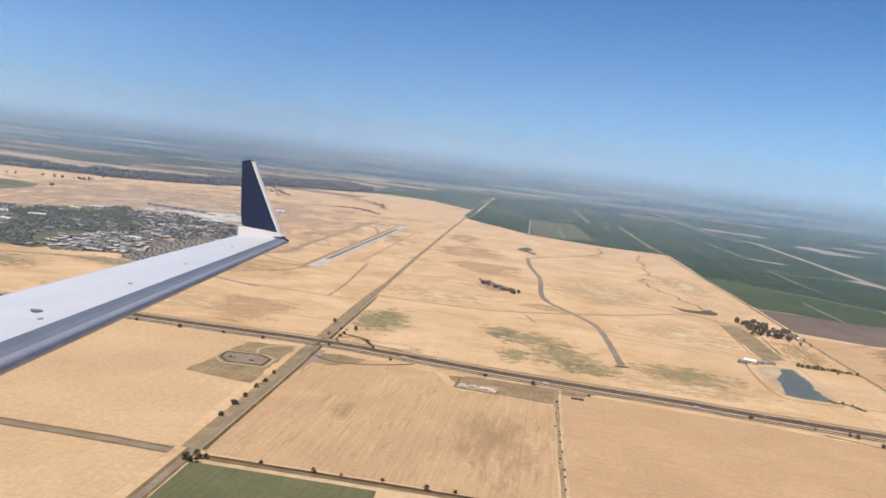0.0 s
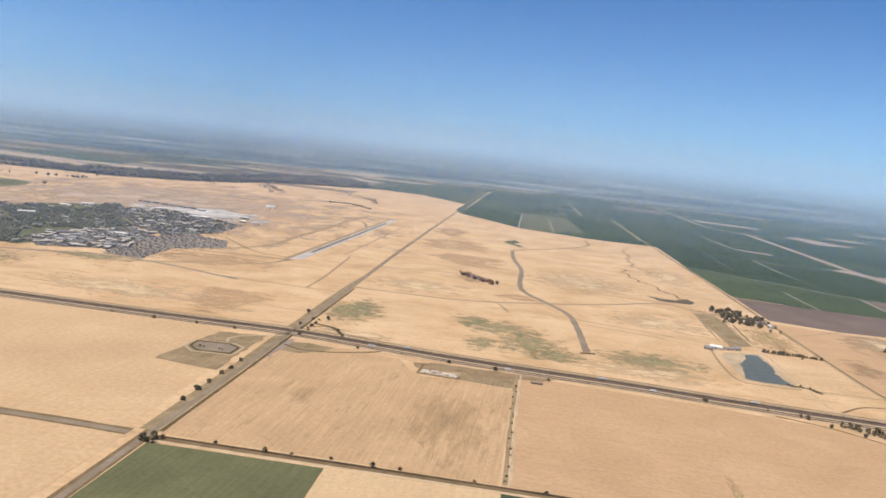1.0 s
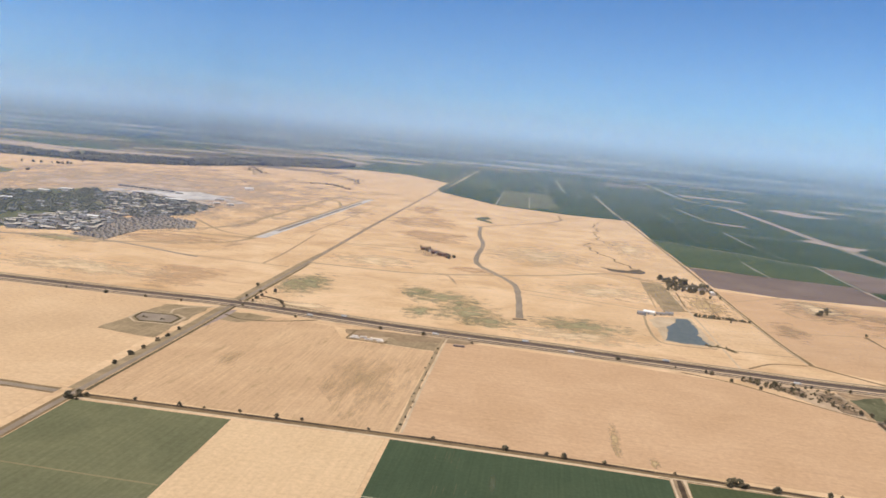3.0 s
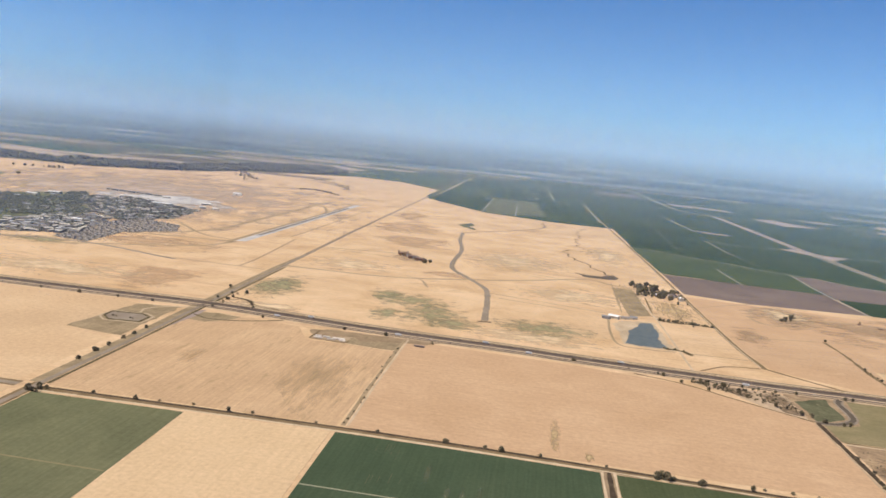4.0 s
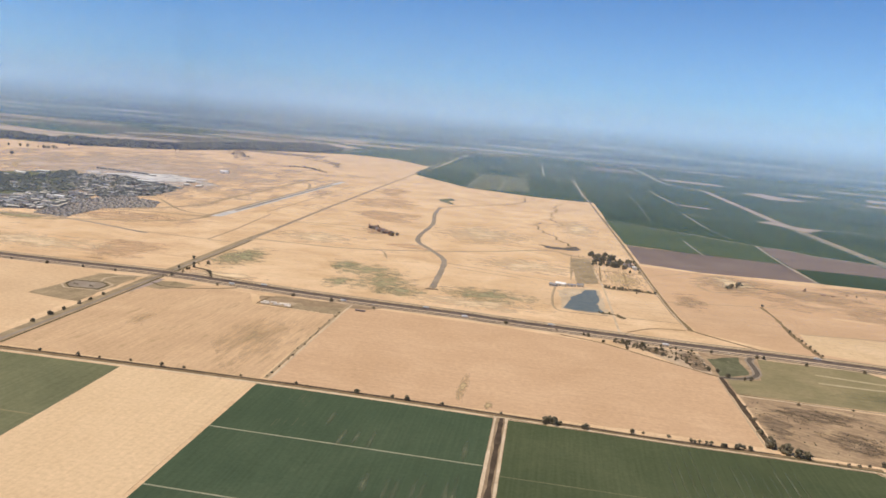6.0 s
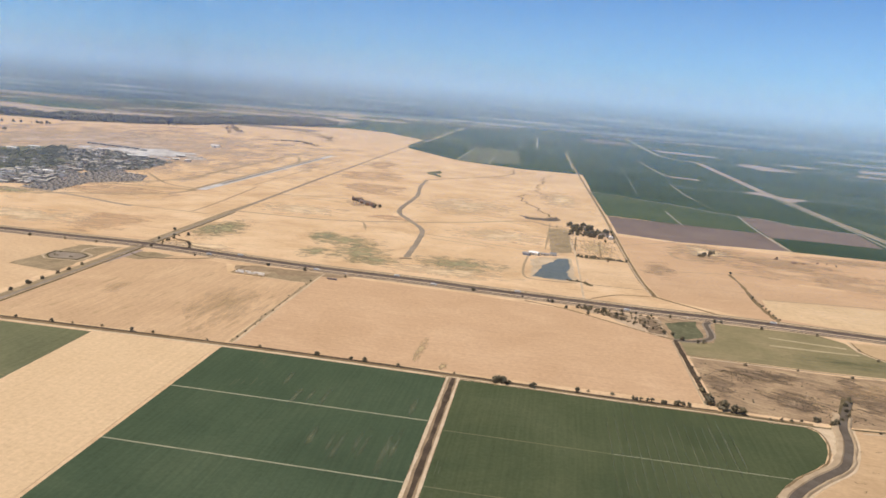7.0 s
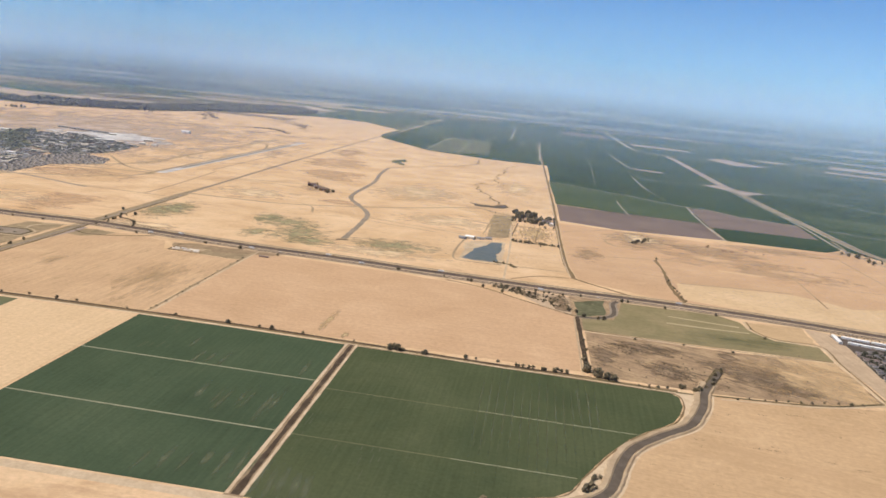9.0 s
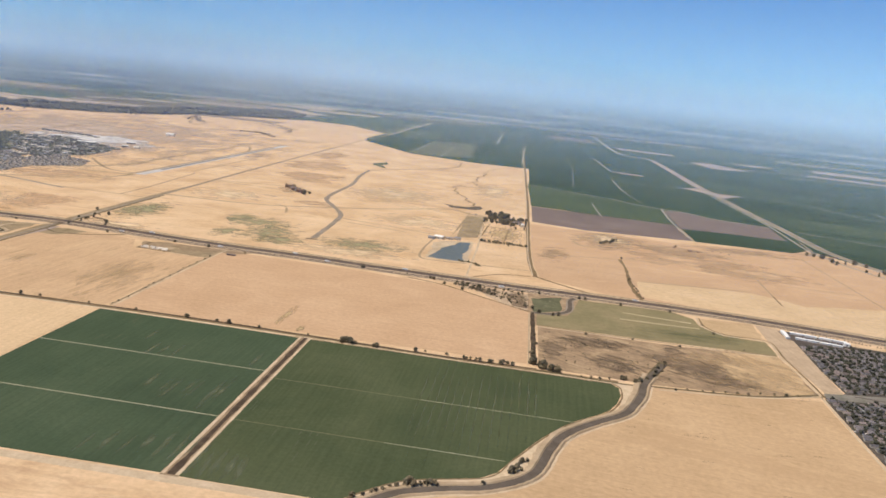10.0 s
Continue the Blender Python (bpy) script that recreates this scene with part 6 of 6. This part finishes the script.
def house_kind(L, W, roof, label):
    """A low house with a hipped roof and a garage wing."""
    h = thing("house", label, "house", (0, 0, 0), "houses of the estate")
    bm = bmesh.new()
    add_box(bm, -L / 2, -W / 2, 0, L / 2, W / 2, 1.1)
    add_box(bm, L / 2 - 1.6, -W / 2 - 1.2, 0, L / 2, -W / 2, 1.0)
    part("wall", bm, CREAM, h)
    bm = bmesh.new()
    for x0, y0, x1, y1, z0, z1 in ((-L / 2, -W / 2, L / 2, W / 2, 1.1, 1.95), (L / 2 - 1.7, -W / 2 - 1.3, L / 2 + 0.1, -W / 2 + 1.0, 1.0, 1.6)):
        e, ins = 0.15, min(x1 - x0, y1 - y0) / 2
        b = [bm.verts.new(p) for p in ((x0 - e, y0 - e, z0), (x1 + e, y0 - e, z0), (x1 + e, y1 + e, z0), (x0 - e, y1 + e, z0))]
        ym, xm = (y0 + y1) / 2, (x0 + x1) / 2
        if x1 - x0 > y1 - y0:
            r = [bm.verts.new((x0 + ins, ym, z1)), bm.verts.new((x1 - ins, ym, z1))]
            fs = ((b[0], b[1], r[1], r[0]), (b[2], b[3], r[0], r[1]), (b[1], b[2], r[1]), (b[3], b[0], r[0]))
        else:
            r = [bm.verts.new((xm, y0 + ins, z1)), bm.verts.new((xm, y1 - ins, z1))]
            fs = ((b[0], b[1], r[0]), (b[1], b[2], r[1], r[0]), (b[2], b[3], r[1]), (b[3], b[0], r[0], r[1]))
        for f in fs:
            bm.faces.new(f)
        bm.faces.new(b[::-1])
    part("roof", bm, roof, h)
    part("driveway", box(L / 2 - 1.5, -W / 2 - 2.6, 0, L / 2 - 0.1, -W / 2 - 1.25, 0.16), CONCRETE, h, "pale concrete driveway")
    return h


hr = random.Random(23)
houses = [house_kind(5.7, 3.9, ROOFS[0], "low house with a dark shingle roof"), house_kind(5.3, 4.2, ROOFS[1], "low house with a brown tile roof"),
          house_kind(5.9, 3.7, ROOFS[2], "low house with a slate-grey roof")]
used, yards, placed = set(), [], []
row = 0
y = 553.0
while y > 130:
    x = 576 + (hr.random() * 3)
    while x < 730:
        edge = 601 + (y - 426) * 0.0 if y > 424 else 579
        yy = y - 0.13 * (x - 600)
        gap = 404 < yy - 0.18 * (x - 580) < 424
        if x > edge + 1 and not gap and not (yy > 545 and x < 645) and yy > 100:
            m = Matrix.Translation((x, yy + hr.uniform(-0.4, 0.4), 0)) @ Matrix.Rotation(radians((0 if row % 2 else 180) - 7 + hr.choice((-90, 0, 0, 0, 0)) + hr.uniform(-9, 9)), 4, "Z")
            placed.append(m)
            yards.append((x + hr.uniform(-3, 3), yy + (2.9 if row % 2 else -2.9) * -1 + hr.uniform(-0.8, 0.8)))
            for _ in range(hr.choice((1, 1, 2, 3))):
                yards.append((x + 3, yy + hr.uniform(-3, 3)))
        x += 6.3 + hr.random() * 0.8
    if row % 2:
        strip("street", [((605 if y > 424 else 584), y - 4.4), (735, y - 4.4 - 0.13 * 135)], 2.4, ASPHALT, 0.15, "dark asphalt estate street", "street", False)
        y -= 9.2
    else:
        y -= 6.0
    row += 1
placed.sort(key=lambda m: m.translation.x - 0.12 * m.translation.y)
rest = ([], [[], [], []])
for i, m in enumerate(placed):
    k = hr.randrange(3)
    if i >= 297:
        src = houses[k]
        for ob in src.children:
            n = len(rest[0])
            rest[0].extend(m @ v.co for v in ob.data.vertices)
            rest[1][0 if ob.name.startswith("wall") else 1 if ob.name.startswith("roof") else 2].extend([n + v for v in p.vertices] for p in ob.data.polygons)
    elif k not in used:
        used.add(k)
        houses[k].matrix_basis = m
    else:
        copy_thing(houses[k], m)
me = bpy.data.meshes.new("houses")
me.from_pydata([tuple(v) for v in rest[0]], [], rest[1][0] + rest[1][1] + rest[1][2])
for mt in (CREAM, ROOFS[0], CONCRETE):
    me.materials.append(mt)
me.polygons.foreach_set("material_index", [0] * len(rest[1][0]) + [1] * len(rest[1][1]) + [2] * len(rest[1][2]))
tagged(new("houses", me), "more low houses with dark roofs farther on", "houses", kind="stuff")
wood("trees", "dark green garden trees between houses", yards, 2.7, 6, LEAF_GARDEN)
for i, (x, y, L) in enumerate(((617, 579, 23), (641, 573, 23), (615, 562.5, 19), (634.5, 557.5, 19))):
    gable(L, 3.1, 1.6, 0.4, WHITE, WHITE, "long white storage building beside the estate", "storage_building", "building", (x, y), -14, "white storage buildings")
gable(5, 5, 2.5, 0.6, WHITE, WHITE, "square white storage office", "storage_building", "building", (650, 563), -15, "white storage buildings")

gable(22, 3.4, 1.6, 0.4, WHITE, WHITE, "white storage building beside the grass strip", "storage_building", "building", (599, 573), 88, "white storage buildings")
slab("forecourt", rough_edge([(596, 585), (606, 587), (656, 573), (652, 548), (603, 556), (597, 560)], 8, 0.4), ASPHALT, 0.14, "dark paved yard between storage buildings", "yard")

# ---- traffic ----
def wheel_bm(r, w):
    bm = bmesh.new()
    bmesh.ops.create_cone(bm, cap_ends=True, segments=12, radius1=r, radius2=r, depth=w, matrix=Matrix.Rotation(math.pi / 2, 4, "X"))
    return bm


def truck(x, y, turn):
    t = thing("truck", "white articulated truck on the asphalt road", "truck", (x, y, 0.22), "traffic on the highway")
    t.rotation_euler = (0, 0, radians(turn))
    part("trailer", box(-3.2, -0.5, 0.4, 1.4, 0.5, 1.6), CARS[0], t)
    bm = box(1.6, -0.45, 0.25, 2.6, 0.45, 1.3)
    bmesh.ops.bevel(bm, geom=bm.edges[:], offset=0.1, segments=2, affect="EDGES")
    part("cab", bm, CARS[0], t)
    for wx in (-2.8, -2.3, 1.2, 2.3):
        for wy in (-0.42, 0.42):
            w = part("wheel", wheel_bm(0.22, 0.16), TYRE, t)
            w.location = (wx, wy, 0.2)
            part("rim", wheel_bm(0.12, 0.18), CARS[3], w, "pale metal rim")
    return t


def car(x, y, turn, paintwork, word):
    t = thing("car", word + " car on the asphalt road", "car", (x, y, 0.22), "traffic on the highway")
    t.rotation_euler = (0, 0, radians(turn))
    bm = box(-0.85, -0.34, 0.12, 0.85, 0.34, 0.36)
    bmesh.ops.bevel(bm, geom=bm.edges[:], offset=0.06, segments=2, affect="EDGES")
    part("body", bm, paintwork, t)
    bm = box(-0.5, -0.29, 0.36, 0.4, 0.29, 0.56)
    bmesh.ops.bevel(bm, geom=bm.edges[:], offset=0.08, segments=2, affect="EDGES")
    part("cabin", bm, CARS[2], t)
    for wx in (-0.52, 0.52):
        for wy in (-0.3, 0.3):
            w = part("wheel", wheel_bm(0.13, 0.1), TYRE, t)
            w.location = (wx, wy, 0.13)
            part("rim", wheel_bm(0.075, 0.115), CARS[3], w, "pale metal rim")
    return t


def on_road(x, off):
    for (x0, y0), (x1, y1) in zip(RAIL, RAIL[1:]):
        if x0 <= x < x1:
            return y0 + (y1 - y0) * (x - x0) / (x1 - x0) + off


for x, off in ((110, 12.9), (150, -1.9), (-60, 12.9), (30, -3.3), (232, 12.9), (335, -3.3), (-90, -1.9), (470, 12.9)):
    truck(x, on_road(x, off), -4)
for i, x in enumerate((-240, -130, -20, 60, 85, 175, 205, 262, 300, 390, 430, 520, 575, 620)):
    car(x, on_road(x, (13.0, -3.3, 11.4, -1.9)[i % 4]), -4, CARS[i % 3], ("white", "grey", "dark")[i % 3])

# ---- wing of the aircraft, as it stands at the start of the flight ----
NAVY = paint("navy_paint", (0.012, 0.016, 0.045), 0.5, vary=0.1)
WINGWHITE = paint("white_wing_paint", (0.60, 0.60, 0.60), 0.4, vary=0.05, size=0.8)
# three greys paint the sky-to-ground reflection of one polished metal edge
SKY_TONE = paint("edge_painted_sky_reflection", (0.165, 0.182, 0.215), 0.5, 0.2, vary=0.1, size=0.6)
MID_TONE = paint("edge_painted_mid_reflection", (0.215, 0.23, 0.262), 0.45, 0.2, vary=0.1, size=0.6)
GROUND_TONE = paint("edge_painted_ground_reflection", (0.36, 0.36, 0.385), 0.42, 0.15, vary=0.08, size=0.5)
CAPGREY = paint("grey_cap", (0.17, 0.18, 0.20), 0.5)
RED = paint("red_stencil", (0.52, 0.38, 0.36), 0.6)
wing = thing("airplane_wing", "white airplane wing with a polished leading edge", "airplane wing")
fwd, lef, upw = Vector((0.9029, -0.4273, 0.0471)), Vector((0.4278, 0.9039, 0.0)), Vector((-0.0425, 0.0201, 0.9989))
wing.matrix_basis = Matrix(((fwd.x, lef.x, upw.x, 0), (fwd.y, lef.y, upw.y, 0), (fwd.z, lef.z, upw.z, 174.57), (0, 0, 0, 1)))
SECTION_TOP = [(0.0, 0.0), (0.0015, 0.010), (0.006, 0.019), (0.016, 0.028), (0.04, 0.037), (0.09, 0.045), (0.17, 0.05)]
SECTION_AFT = [(0.17, 0.05), (0.3, 0.053), (0.45, 0.048), (0.65, 0.034), (0.85, 0.015), (1.0, 0.002)]
SECTION_LOW = [(1.0, -0.002), (0.7, -0.02), (0.4, -0.038), (0.17, -0.04), (0.06, -0.032), (0.02, -0.023), (0.006, -0.013), (0.0, 0.0)]


def chord(l):
    """Leading and trailing edge and height of the wing, l metres out from the cabin."""
    k = (l - 4.3) / (12.47 - 4.3)
    return -7.58 - 3.86 * k, -12.86 + (12.5 - l) * 0.329, -2.24 + 0.62 * k


def loft(section, a, b, n, split=None):
    bm = bmesh.new()
    last = None
    for i in range(n + 1):
        l = a + (b - a) * i / n
        le, te, z = chord(l)
        c = le - te
        ring = [bm.verts.new((le - p * c, l, z + q * c)) for p, q in section]
        if last:
            for s, t, v, w in zip(last, last[1:], ring[1:], ring):
                bm.faces.new((s, t, v, w))
        last = ring
    bmesh.ops.recalc_face_normals(bm, faces=bm.faces[:])
    for f in bm.faces:
        f.smooth = True
    return bm


part("panel", loft(SECTION_AFT + SECTION_LOW[:4], 1.2, 12.47, 30), WINGWHITE, wing)
part("leading_edge", loft(SECTION_TOP[5:], 1.2, 12.47, 30), SKY_TONE, wing, "metal leading edge with a dark sky reflection painted in")
part("edge_strip", loft(SECTION_TOP[4:6], 1.2, 12.47, 30), MID_TONE, wing, "metal leading edge strip with a mid-grey reflection painted in")
part("edge_nose", loft(SECTION_LOW[3:] + SECTION_TOP[1:5], 1.2, 12.47, 30), GROUND_TONE, wing, "metal leading edge nose with a bright reflection painted in")


def plate(name, outline, thick, material, label="", under=wing):
    """A flat fin in the plane of flight, leaning outwards; outline of (along, up)."""
    bm = bmesh.new()
    sides = []
    for s in (-1, 1):
        sides.append([bm.verts.new((x, 12.48 + 0.22 * max(0.0, z + 1.5) + s * thick / 2, z)) for x, z in outline])
    bm.faces.new(sides[0])
    bm.faces.new(sides[1][::-1])
    n = len(outline)
    for i in range(n):
        bm.faces.new((sides[0][i], sides[1][i], sides[1][(i + 1) % n], sides[0][(i + 1) % n]))
    bmesh.ops.recalc_face_normals(bm, faces=bm.faces[:])
    return part(name, bm, material, under, label)


fin = plate("winglet", [(-12.78, -1.42), (-12.84, -1.34), (-12.93, -1.1), (-13.22, -0.02), (-12.99, 0.02), (-12.92, 0.0), (-11.78, -1.46)], 0.07, NAVY, "dark navy winglet")
plate("winglet_edge", [(-12.94, 0.0), (-12.90, -0.02), (-11.67, -1.5), (-11.735, -1.46)], 0.09, WHITE, "white leading edge of the winglet", fin)
plate("winglet_root", [(-12.86, -1.64), (-12.88, -1.44), (-12.78, -1.42), (-11.78, -1.46), (-11.6, -1.52), (-11.62, -1.6)], 0.14, WHITE, "white winglet root fairing")
bm = bmesh.new()
bmesh.ops.create_uvsphere(bm, u_segments=16, v_segments=10, radius=1, matrix=Matrix.Translation((-11.66, 12.42, -1.6)) @ Matrix.Diagonal((0.26, 0.16, 0.06, 1)))
for f in bm.faces:
    f.smooth = True
part("tip_fairing", bm, NAVY, wing, "rounded navy tip fairing")
for l, k, rx, ry, mat_, nm in ((5.62, 0.40, 0.10, 0.06, CAPGREY, "fuel_cap"), (5.42, 0.27, 0.035, 0.035, RED, "stencil"), (7.4, 0.34, 0.035, 0.04, RED, "stencil"), (9.0, 0.36, 0.03, 0.04, RED, "stencil"), (10.8, 0.4, 0.03, 0.04, RED, "stencil")):
    le, te, z = chord(l)
    bm = bmesh.new()
    bmesh.ops.create_cone(bm, cap_ends=True, segments=20, radius1=1, radius2=1, depth=0.006,
                          matrix=Matrix.Translation((le - k * (le - te), l, z + 0.053 * (le - te) + 0.004)) @ Matrix.Diagonal((rx, ry, 1, 1)))
    part(nm, bm, mat_, wing, "dark oval fuel cap" if nm == "fuel_cap" else "small faded red stencil")
